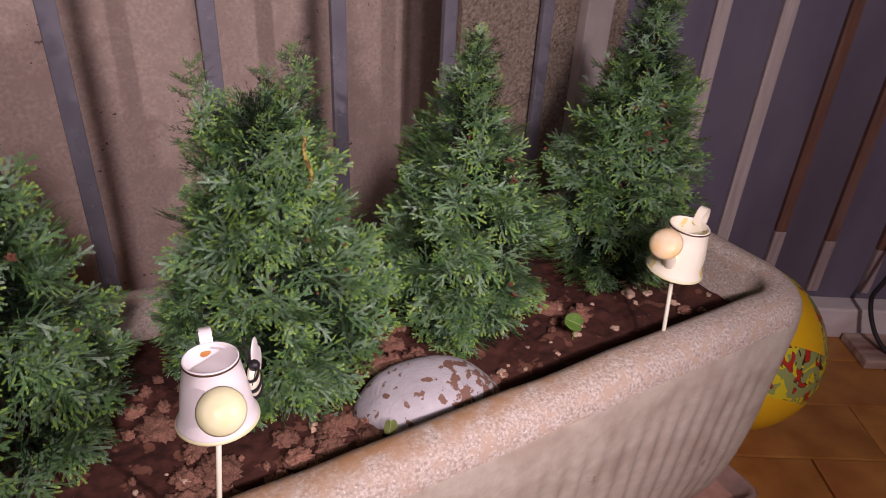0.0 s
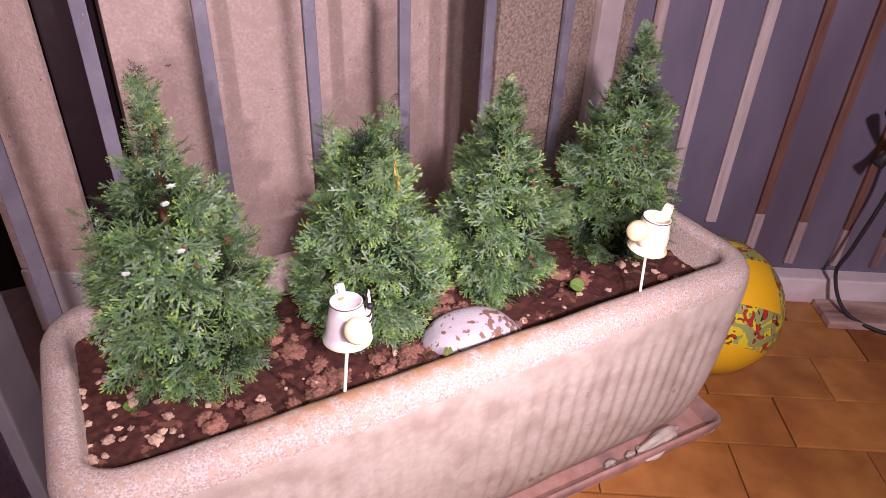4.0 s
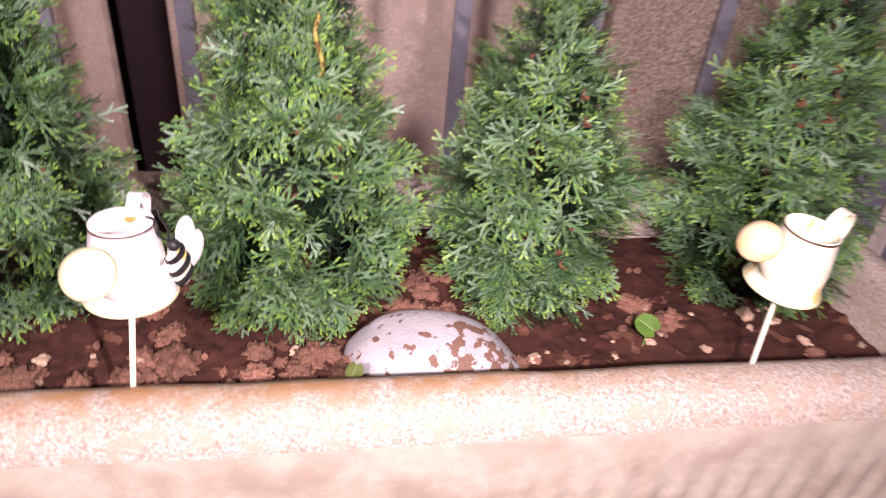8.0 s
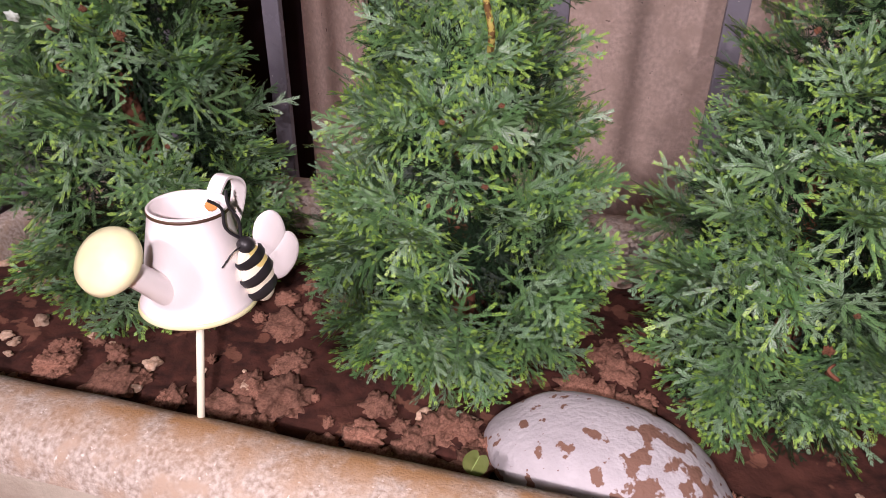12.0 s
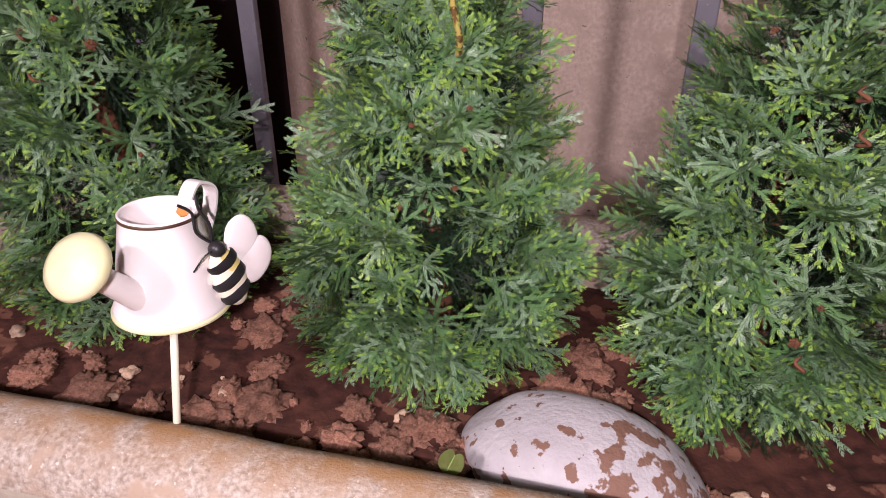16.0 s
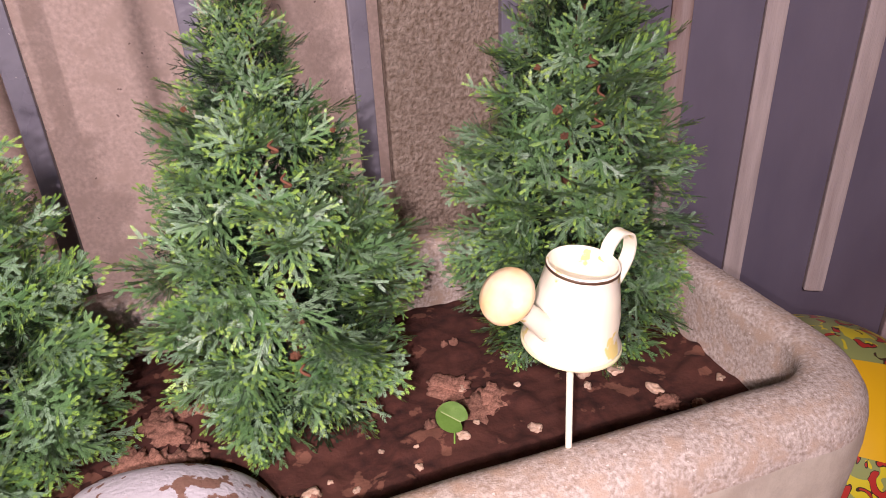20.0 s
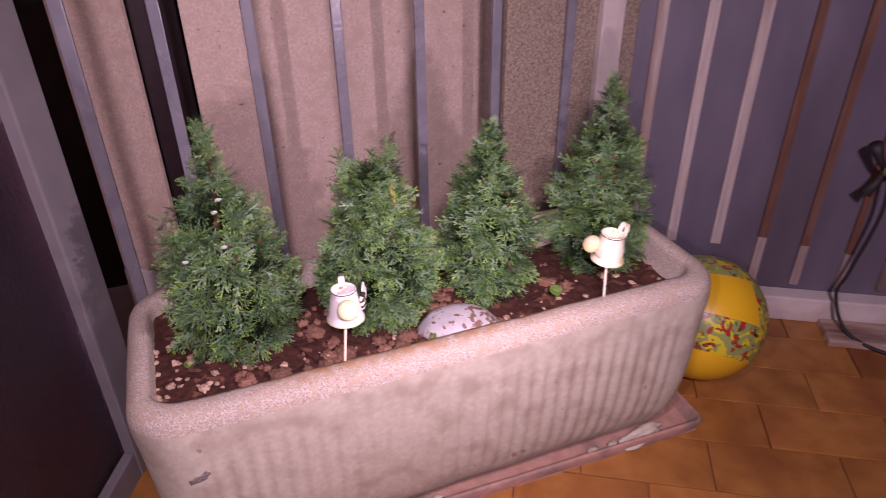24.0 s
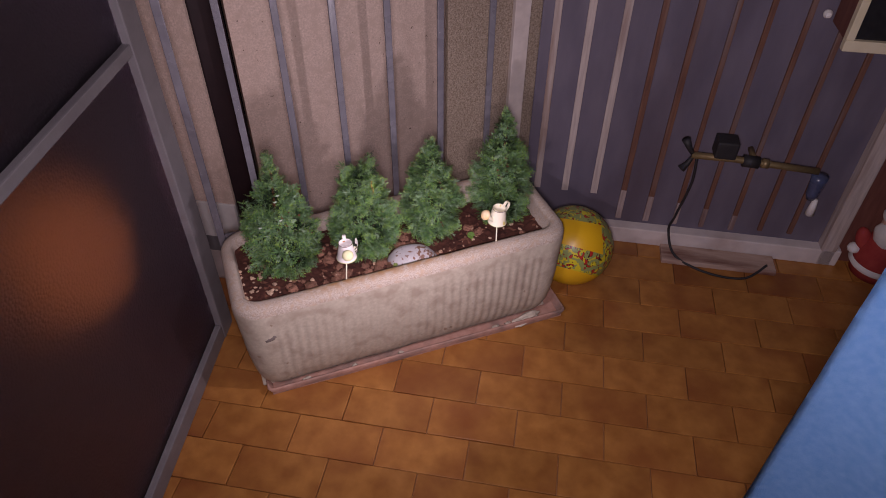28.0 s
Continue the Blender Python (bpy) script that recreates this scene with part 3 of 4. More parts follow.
def planter():
    thing = empty("planter", pose(PX, PY, 0))
    tagged(thing, "long weathered concrete planter with fluted sides standing on a tray", "planter")
    n = 800

    def loft(levels, name, mat, label=""):
        bm = bmesh.new()
        rings = []
        for z, hx, hy, r, flute, *off in levels:
            ring = []
            shift = off[0] if off else 0.0
            for x, y, nx, ny, d, half in rounded_ring(hx, hy, r, n):
                out = 0.0
                if flute and d is not None:
                    edge = min(1.0, max(0.0, (1 - abs(d)) * half / 0.02))
                    wave = math.cos(2 * math.pi * d * (16 if half > 0.1 else 3))
                    out = flute * edge * (abs(wave) ** 0.7 * (1 if wave > 0 else -1))
                wob = 0.0012 * noise.noise(Vector((x * 14, y * 14, z * 14)))
                ring.append(bm.verts.new((x + shift + nx * (out + wob), y + ny * (out + wob), z + 0.0012 * noise.noise(Vector((x * 22, y * 22, 5))))))
            rings.append(ring)
        for lo, hi in zip(rings, rings[1:]):
            for k in range(len(lo)):
                bm.faces.new((lo[k], lo[(k + 1) % len(lo)], hi[(k + 1) % len(lo)], hi[k]))
        return part(name, bm, mat, thing, label, True)

    body = []
    for z, hx, hy, r, f in ((0.010, 0.362, 0.100, 0.040, 0), (0.014, 0.368, 0.106, 0.041, 0), (0.022, 0.374, 0.112, 0.043, 0), (0.035, 0.3795, 0.119, 0.045, 0.2), (0.055, 0.3845, 0.1265, 0.048, 0.7),
                            (0.080, 0.388, 0.133, 0.051, 1), (0.110, 0.3905, 0.1385, 0.054, 1), (0.140, 0.3925, 0.142, 0.056, 1), (0.170, 0.394, 0.1442, 0.058, 1), (0.200, 0.3955, 0.1456, 0.060, 1),
                            (0.226, 0.3968, 0.1466, 0.061, 0.9), (0.242, 0.3976, 0.1472, 0.062, 0.5), (0.256, 0.3986, 0.1477, 0.062, 0.15), (0.270, 0.3994, 0.1480, 0.062, 0), (0.284, 0.3990, 0.1472, 0.062, 0)):
        body.append((z, hx, hy, r, 0.0010 * f))
    loft(body, "body", M["concrete"])
    rim = [(0.284, 0.3990, 0.1472, 0.062, 0), (0.2925, 0.3970, 0.1452, 0.060, 0), (0.2990, 0.3930, 0.1412, 0.057, 0), (0.3030, 0.3875, 0.1350, 0.053, 0),
           (0.3048, 0.380, 0.1260, 0.048, 0, -0.001), (0.3044, 0.374, 0.1180, 0.042, 0, -0.002), (0.3020, 0.3697, 0.1115, 0.035, 0, -0.002), (0.2960, 0.3680, 0.1090, 0.031, 0, -0.002),
           (0.280, 0.3660, 0.1060, 0.028, 0, -0.001), (0.262, 0.3635, 0.1030, 0.026, 0, 0.0), (0.20, 0.345, 0.096, 0.026, 0, -0.002)]
    loft(rim, "rim", M["rim"], "grainy ochre-stained concrete rim")
    for x in (-0.33, 0.02, 0.33):
        part("foot", box_bm(x - 0.05, x + 0.05, -0.095, 0.095, 0.0045, 0.0125, 0.003), M["concrete"], thing, "chipped concrete foot")
    part("chip", turned(blob(0.013, 0.0022, 0.006, 0.6, 2.4, 3.0, 4), pose(-0.335, -0.1455, 0.215, 0, -25, 0)), M["chip"], thing, "dark grey chipped spot", True)
    return thing


planter()


def tray():
    thing = empty("tray", pose(0.391, 0.0895, 0, 0, 0, -1.3))
    tagged(thing, "shallow dusty terracotta-coloured tray under the planter", "tray")
    bm = box_bm(-0.385, 0.385, -0.105, 0.105, 0.0, 0.004)
    part("base", bm, M["tray"], thing)
    bm = bmesh.new()
    rings = []
    for hx, hy, z in ((0.380, 0.098, 0.003), (0.388, 0.104, 0.024), (0.392, 0.108, 0.027), (0.3945, 0.111, 0.023), (0.387, 0.104, 0.0)):
        rings.append([bm.verts.new((x, y, z)) for x, y, *_ in rounded_ring(hx, hy, 0.012, 160)])
    for lo, hi in zip(rings, rings[1:]):
        for k in range(len(lo)):
            bm.faces.new((lo[k], hi[k], hi[(k + 1) % len(lo)], lo[(k + 1) % len(lo)]))
    part("edge", bm, M["tray"], thing, "low raised edge", True)
    rnd = random.Random(2)
    for x, size in ((0.20, 0.012), (0.235, 0.008), (0.262, 0.014), (-0.06, 0.007), (-0.30, 0.010), (0.315, 0.007), (-0.18, 0.006)):
        part("crumb", turned(blob(size, 0.006, 0.005, 0.6, 2.0, x * 50, 3), pose(x, -0.090, 0.007, 0, 0, rnd.uniform(-20, 20))), M["concrete"], thing, "crumb of old mortar", True)
    part("mortar_lump", turned(blob(0.040, 0.013, 0.011, 0.55, 1.6, 4.0, 4), pose(0.283, -0.093, 0.010, 0, -4, 8)), M["concrete"], thing, "lump of pale old mortar", True)
    return thing


tray()


def soil_height(x, y):
    """Height of the soil's surface at a place given from the planter's middle."""
    p = Vector((x, y, 0))
    lumps = max(0.0, noise.noise(p * 38 + Vector((3, 1, 0))) + 0.35 * noise.noise(p * 90))
    return 0.257 + 0.050 * max(0.0, 0.12 - x) + 0.005 * noise.noise(p * 14) + 0.007 * min(lumps, 0.5) + 0.0012 * noise.noise(p * 110)


def soil():
    bm = bmesh.new()
    nx, ny = 380, 120
    grid = []
    for j in range(ny + 1):
        row = []
        for i in range(nx + 1):
            x, y = -0.371 + 0.743 * i / nx, -0.107 + 0.214 * j / ny
            row.append(bm.verts.new((x, y, soil_height(x, y))))
        grid.append(row)
    for j in range(ny):
        for i in range(nx):
            bm.faces.new((grid[j][i], grid[j][i + 1], grid[j + 1][i + 1], grid[j + 1][i]))
    ob = part("soil", bm, M["soil"], None, "", True)
    ob.matrix_world = pose(PX, PY, 0)
    return tagged(ob, "dark reddish-brown crumbly potting soil filling the planter", "soil", kind="stuff")


soil()


def scatter():
    """Pebbles, and clods of lighter earth, on the soil."""
    rnd = random.Random(5)
    meshes = []
    for k in range(5):
        bm = blob(1.0, 0.75, 0.55, 0.7, 1.5, k * 3.7, 3)
        me = bpy.data.meshes.new("pebble")
        bm.to_mesh(me)
        bm.free()
        me.materials.append(M["pebble"])
        me.shade_smooth()
        meshes.append(me)
    spots = []
    for _ in range(34):
        spots.append((rnd.uniform(0.0, 0.075), rnd.uniform(0.04, 0.15)))
    for _ in range(36):
        spots.append((rnd.uniform(0.08, 0.72), rnd.uniform(0.012, 0.075)))
    for _ in range(16):
        spots.append((rnd.uniform(0.5, 0.71), rnd.uniform(0.04, 0.12)))
    for x, y in spots:
        s = rnd.choice((0.0016, 0.0022, 0.003, 0.0040, 0.0058)) * rnd.uniform(0.85, 1.2)
        ob = new("pebble", meshes[rnd.randrange(5)])
        ob.matrix_world = pose(x, y, soil_height(x - PX, y - PY) + 0.25 * s, 0, 0, rnd.uniform(0, 360)) @ Matrix.Scale(s, 4)
        tagged(ob, "small pale tan pebble lying on the soil", "pebble", "pebbles on the soil")
    clods = []
    for k in range(4):
        bm = blob(1.0, 0.8, 0.9, 0.55, 2.4, 20 + k * 5.1, 4)
        for v in bm.verts:
            v.co *= 1 + 0.30 * noise.noise(v.co * 6 + Vector((k, 0, 0))) + 0.16 * noise.noise(v.co * 15)
        me = bpy.data.meshes.new("soil_clod")
        bm.to_mesh(me)
        bm.free()
        me.materials.append(M["clod"])
        me.shade_smooth()
        clods.append(me)
    for k in range(170):
        ob = new("soil_clod", clods[rnd.randrange(4)])
        near = k < 128
        x, y = (rnd.uniform(0.09, 0.46 if k % 5 else 0.71), rnd.uniform(0.010, 0.070)) if near else (rnd.choice((0.200, 0.385, 0.560)) + rnd.gauss(0, 0.016), rnd.uniform(0.07, 0.17))
        s = rnd.choice((0.0025, 0.003, 0.004, 0.005, 0.007, 0.010, 0.013)) * rnd.uniform(0.85, 1.15)
        ob.matrix_world = pose(x, y, soil_height(x - PX, y - PY) + 0.0010, 0, 0, rnd.uniform(0, 360)) @ Matrix.Diagonal((s, s, min(0.40 * s + 0.0022, 0.0065), 1))
        tagged(ob, "crumbly lump of lighter brown earth on the soil", "clod", "clods of earth")


scatter()

bm = blob(0.058, 0.036, 0.032, 0.10, 1.3, 2.0, 5)
stone = part("stone", bm, M["stone"], None, "", True)
stone.matrix_world = pose(0.387, 0.060, 0.262, 0, 4, -8)
tagged(stone, "white-painted oval stone with flaking brown patches in the soil", "stone")


# ---------------------------------------------------------------- dwarf conifers
def kite(base, along, across, up, length, width):
    """Four corners of a folded scale leaf."""
    return [base, base + along * length * 0.45 + across * width + up * width * 0.5, base + along * length, base + along * length * 0.45 - across * width + up * width * 0.5]


def barbs(rnd, length, tint, tip):
    """A thin twig with small leaves in pairs along it, lime past the share tip: kites as an array, with a material index for each."""
    V, I = [], []
    X, Y, Z = np.eye(3)
    steps = max(3, int(length / 0.00145))
    V += kite(X * 0.0, X, Y, -0.3 * Z, length, 0.00024)
    I.append(0)
    for k in range(steps):
        f = (k + 0.3) / steps
        for side in (-1, 1):
            ang = radians(rnd.uniform(23, 34) - 6 * f)
            al = math.cos(ang) * X + side * math.sin(ang) * Y + rnd.uniform(-0.05, 0.30) * Z
            al /= np.linalg.norm(al)
            V += kite(X * f * length, al, np.cross(Z, al), Z, rnd.uniform(0.0025, 0.0032) * (1.08 - 0.25 * f), 0.00037)
            I.append(1 if f > tip else tint)
    V += kite(X * length * 0.95, X, Y, Z, 0.0023, 0.0004)
    I.append(1 if tip < 1 else tint)
    return np.array(V), np.array(I)


def feather(rnd, length, lime):
    """A twig that forks: a main shoot and short side shoots, of one tint, their tips often lime."""
    tint = 2 if rnd.random() < 0.42 else 0
    fresh = rnd.random() < lime * 1.9
    v, i = barbs(rnd, length, tint, rnd.uniform(0.65, 0.85) if fresh else 2.0)
    VV, II = [v], [i]
    side = rnd.choice((-1, 1))
    f = 0.22
    while f < 0.78:
        v, i = barbs(rnd, length * rnd.uniform(0.28, 0.42) * (1.15 - 0.5 * f), tint, rnd.uniform(0.45, 0.7) if fresh else 2.0)
        v = v @ rotation((0, 0, 1), side * radians(rnd.uniform(34, 48))).T @ rotation((1, 0, 0), rnd.uniform(-0.25, 0.25)).T
        VV.append(v + [f * length, 0, 0])
        II.append(i)
        side = -side
        f += rnd.uniform(0.20, 0.30)
    return np.concatenate(VV), np.concatenate(II)


def rotation(axis, angle):
    return np.array(Matrix.Rotation(angle, 3, Vector(axis)))


def frond(rnd, size, lime):
    """A flat spray of twigs along a curved stalk."""
    VV, II = [], []
    pairs = int(size / 0.0080)
    for k in range(pairs):
        f = (k + 0.6) / pairs
        for side in (-1, 1):
            v, i = feather(rnd, size * (0.60 - 0.32 * f) * rnd.uniform(0.8, 1.15), lime * (0.4 + f))
            v = v @ rotation((1, 0, 0), rnd.uniform(-0.5, 0.5)).T @ rotation((0, 0, 1), side * radians(rnd.uniform(30, 46))).T @ rotation((0, 1, 0), rnd.uniform(-0.25, 0.15)).T
            VV.append(v + [f * size * 0.8, 0, -0.06 * size * f * f])
            II.append(i)
    v, i = feather(rnd, size * 0.42, lime * 1.6)
    VV.append(v + [size * 0.66, 0, -0.03 * size])
    II.append(i)
    return np.concatenate(VV), np.concatenate(II)


def star(rnd, size, lime):
    """Twigs that splay out all round the end of a branch."""
    VV, II = [], []
    for tier, (count, splay) in enumerate(((6, 76), (5, 48), (1, 12))):
        for k in range(count):
            v, i = feather(rnd, size * rnd.uniform(0.48, 0.66), lime)
            v = v @ rotation((0, 1, 0), -radians(splay + rnd.uniform(-16, 16))).T @ rotation((1, 0, 0), 2 * math.pi * (k + 0.4 * tier + rnd.uniform(-0.35, 0.35)) / count).T
            VV.append(v + [size * (0.25 + 0.14 * tier), 0, 0])
            II.append(i)
    return np.concatenate(VV), np.concatenate(II)


SPRAYS = {}
for lime_kind, amount in (("dull", 0.20), ("fresh", 0.62)):
    rnd_spray = random.Random(11 if lime_kind == "dull" else 23)
    SPRAYS[lime_kind] = [frond(rnd_spray, 0.046, amount) for _ in range(4)] + [star(rnd_spray, 0.040, amount) for _ in range(4)]


def crown_mesh(rnd, leaders, count):
    """leaders: (x, y, z of the foot, height, outline as (height share, radius) pairs, share of the sprays, freshness), in the tree's own space."""
    VV, II = [], []
    for cx, cy, cz, height, outline, share, fresh in leaders:
        fs, rs = zip(*outline)
        grid = np.linspace(0, 1, 200)
        weight = np.cumsum(np.interp(grid, fs, rs) + 0.012)
        weight /= weight[-1]
        total = int(0.84 * count * share)
        for k in range(total):
            f = float(np.interp((k + rnd.random()) / total, weight, grid))
            az = 2.39996 * k + rnd.uniform(-0.35, 0.35)
            prof = float(np.interp(f, fs, rs))
            prof *= 1 + 0.13 * noise.noise(Vector((math.cos(az) * 1.8 + cx * 31 + height * 20, math.sin(az) * 1.8, f * 7)))
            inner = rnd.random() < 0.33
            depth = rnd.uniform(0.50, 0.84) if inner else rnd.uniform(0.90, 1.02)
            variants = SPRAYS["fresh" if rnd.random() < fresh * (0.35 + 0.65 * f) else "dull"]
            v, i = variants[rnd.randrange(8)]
            # inner sprays are thinned and take the near-black tint that paints the gaps' shade
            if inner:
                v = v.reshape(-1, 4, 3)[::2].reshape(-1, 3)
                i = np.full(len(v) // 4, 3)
            scale = rnd.uniform(0.76, 1.06) * min(1.0, 0.32 + 11 * prof)
            lift = radians(-14 + 66 * f + rnd.uniform(-20, 20))
            out = np.array((math.cos(az), math.sin(az), 0))
            al = out * math.cos(lift) + np.array((0, 0, math.sin(lift)))
            side = np.cross((0, 0, 1), out)
            roll = rnd.uniform(-0.8, 0.8)
            up = np.cross(al, side)
            s2 = side * math.cos(roll) + up * math.sin(roll)
            basis = np.stack([al, s2, np.cross(al, s2)], 1) * scale
            at = np.array((cx, cy, cz + height * f)) + out * max(prof * depth - 0.043 * scale, 0.0)
            VV.append(v @ basis.T + at)
            II.append(i)
    V, I = np.concatenate(VV).astype(np.float32), np.concatenate(II)
    n = len(V) // 4
    me = bpy.data.meshes.new("crown")
    me.vertices.add(len(V))
    me.vertices.foreach_set("co", V.ravel())
    me.loops.add(len(V))
    me.loops.foreach_set("vertex_index", np.arange(len(V), dtype=np.int32))
    me.polygons.add(n)
    me.polygons.foreach_set("loop_start", np.arange(0, 4 * n, 4, dtype=np.int32))
    me.polygons.foreach_set("material_index", I.astype(np.int32))
    me.update(calc_edges=True)
    for key in ("needle", "needle_lime", "needle_grey", "needle_shade"):
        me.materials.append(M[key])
    return me


def conifer(x, y, leaders, count, seed, label, twigs=(), flecks=(), dead=()):
    rnd = random.Random(seed)
    thing = empty("dwarf_conifer", pose(x, y, 0.262))
    tagged(thing, label, "conifer", "dwarf conifers in the planter")
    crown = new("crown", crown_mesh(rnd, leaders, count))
    crown.parent = thing
    height = leaders[0][3]
    pts = [(0.004 * math.sin(k), 0.003 * math.cos(2.1 * k), height * 0.9 * k / 8 - 0.006) for k in range(9)]
    for bx, by, z0, z1, kind in twigs:
        part("bare_twig", tube(smooth_curve([(bx, by + 0.006, z0), (bx + 0.002, by - 0.001, z0 * 0.6 + z1 * 0.4), (bx - 0.0015, by + 0.001, z0 * 0.25 + z1 * 0.75), (bx + 0.001, by + 0.004, z1)], 4), [(0.0017 if kind == "lime_bark" else 0.0010) - 0.00004 * k for k in range(13)], 7), M[kind], thing, "bare woody twig", True)
    for bx, by, bz, size in dead:
        bm = blob(size * 0.36, size * 0.26, size * 0.32, 1.2, 2.6, bx * 130 + bz * 70, 3)
        part("dead_sprig", turned(bm, pose(bx, by + 0.004, bz)), M["dead"], thing, "dry orange-brown sprig")
    for bx, by, bz in flecks:
        part("white_fleck", turned(blob(0.0034, 0.0010, 0.0024, 0.7, 1.8, bx * 90, 3), pose(bx, by, bz, 20, 0, 0)), M["dropping"], thing, "white dropping on the needles", True)
    part("trunk", tube(pts, [0.0085 - 0.0009 * k for k in range(9)], 10), M["bark"], thing, "reddish-brown trunk", True)
    return thing


PEAK = [(0, 0.8), (0.3, 1.0), (0.65, 0.6), (0.9, 0.28), (1, 0.1)]


def peak(x, y, z, height, radius, share, fresh):
    return (x, y, z, height, [(f, r * radius) for f, r in PEAK], share, fresh)


conifer(0.108, 0.138, [(0, 0, 0.0, 0.312, [(0, 0.066), (0.06, 0.080), (0.2, 0.090), (0.32, 0.089), (0.44, 0.080), (0.58, 0.066), (0.70, 0.042), (0.82, 0.024), (0.93, 0.014), (1, 0.006)], 0.90, 0.3),
                       peak(-0.062, -0.002, 0.095, 0.112, 0.024, 0.08, 0.3), peak(0.068, -0.006, 0.045, 0.060, 0.024, 0.04, 0.2), peak(0.0, 0.0, 0.255, 0.058, 0.011, 0.034, 0.6)], 600, 3,
        "tall pointed blue-green dwarf conifer with a side leader",
        twigs=((0.004, -0.050, 0.177, 0.184, "bark"), (0.010, -0.056, 0.160, 0.166, "bark"), (0.0, -0.004, 0.262, 0.285, "lime_bark")),
        flecks=((0.0, -0.064, 0.187), (-0.003, -0.045, 0.222), (0.004, -0.044, 0.236), (-0.044, -0.055, 0.172)),
        dead=((0.060, -0.060, 0.130, 0.003), (0.040, -0.052, 0.178, 0.006), (0.020, -0.048, 0.188, 0.004)))
conifer(0.297, 0.138, [(0, 0, 0.0, 0.222, [(0, 0.058), (0.1, 0.078), (0.24, 0.087), (0.42, 0.085), (0.55, 0.076), (0.68, 0.063), (0.84, 0.052), (0.94, 0.036), (1, 0.018)], 0.86, 0.55),
                       peak(-0.066, -0.006, 0.040, 0.060, 0.026, 0.04, 0.4), peak(0.064, -0.006, 0.035, 0.055, 0.022, 0.03, 0.4), peak(-0.036, -0.002, 0.170, 0.082, 0.022, 0.07, 0.9), peak(0.027, 0.0, 0.178, 0.082, 0.024, 0.08, 0.9), peak(0.008, 0.004, 0.176, 0.070, 0.019, 0.05, 0.9)], 640, 4,
        "dwarf conifer with two blunt tops and lime-green tips",
        twigs=((0.018, -0.034, 0.172, 0.212, "lime_bark"),),
        dead=((0.006, -0.064, 0.156, 0.003), (0.029, -0.058, 0.163, 0.003), (0.029, -0.068, 0.149, 0.0025), (0.005, -0.080, 0.126, 0.0025), (0.027, -0.075, 0.135, 0.003)))
conifer(0.467, 0.147, [(0, 0, 0.0, 0.249, [(0, 0.060), (0.08, 0.074), (0.34, 0.082), (0.47, 0.076), (0.54, 0.066), (0.66, 0.055), (0.78, 0.039), (0.89, 0.026), (1, 0.012)], 0.91, 0.55),
                       peak(-0.036, 0.006, 0.112, 0.058, 0.022, 0.04, 0.3), peak(0.060, 0.0, 0.05, 0.06, 0.022, 0.04, 0.3)], 610, 5,
        "dense dwarf conifer with a low shoulder and fresh green tips",
        twigs=((0.004, -0.050, 0.171, 0.177, "bark"), (0.007, -0.054, 0.155, 0.162, "bark"), (0.0, -0.080, 0.068, 0.074, "bark")),
        dead=((-0.003, -0.080, 0.080, 0.0055), (0.003, -0.079, 0.097, 0.003), (-0.030, -0.047, 0.195, 0.003), (0.031, -0.060, 0.181, 0.003)))
conifer(0.652, 0.146, [(0, 0, 0.0, 0.290, [(0, 0.058), (0.1, 0.074), (0.26, 0.082), (0.44, 0.077), (0.60, 0.060), (0.75, 0.041), (0.85, 0.032), (0.96, 0.016), (1, 0.006)], 1.0, 0.35)], 580, 6,
        "pointed dark green dwarf conifer with bare reddish trunk showing",
        twigs=((-0.014, -0.050, 0.160, 0.168, "bark"), (-0.012, -0.048, 0.172, 0.182, "bark"), (-0.013, -0.040, 0.190, 0.197, "bark")),
        dead=((-0.036, -0.058, 0.161, 0.005), (-0.038, -0.054, 0.174, 0.006), (-0.043, -0.040, 0.193, 0.004)))


# ---------------------------------------------------------------- small leaves
def round_leaf(name, x, y, z, size, rx, ry, rz, label, blade="leaf"):
    thing = empty(name, pose(x, y, 0.262))
    tagged(thing, label, "seedling")
    bm = bmesh.new()
    n = 28
    rings = []
    for share in (0.0, 0.45, 0.8, 1.0):
        row = []
        for k in range(n):
            a = 2 * math.pi * k / n
            r = share * (1.0 - 0.42 * math.exp(-(((a - math.pi) / 0.30) ** 2)) + 0.10 * math.cos(a))
            px, py = r * math.cos(a), 0.92 * r * math.sin(a)
            row.append((px, py, 0.16 * abs(py) - 0.10 * px * px))
        rings.append(row)
    tip = bm.verts.new(rings[0][0])
    rows = [[bm.verts.new(p) for p in row] for row in rings[1:]]
    for k in range(n):
        bm.faces.new((tip, rows[0][k], rows[0][(k + 1) % n]))
        for lo, hi in zip(rows, rows[1:]):
            bm.faces.new((lo[k], hi[k], hi[(k + 1) % n], lo[(k + 1) % n]))
    bmesh.ops.solidify(bm, geom=bm.faces[:], thickness=0.03)
    turned(bm, pose(0, 0, z - 0.262, rx, ry, 0) @ pose(0, 0, 0, 0, 0, rz) @ Matrix.Scale(size, 4))
    part("leaf_blade", bm, M[blade], thing)
    part("vein", turned(tube([(-0.5, 0, 0.012), (0.0, 0, 0.012), (0.85, 0, -0.05)], 0.035, 6), pose(0, 0, z - 0.262, rx, ry, 0) @ pose(0, 0, 0, 0, 0, rz) @ Matrix.Scale(size, 4)), M["vein"], thing, "paler leaf vein")
    part("stalk", tube([(0, 0, -0.004), (0.0006, 0.0004, (z - 0.262) * 0.5), (0, 0, z - 0.2625)], 0.0005, 6), M["leaf"], thing)
    return thing


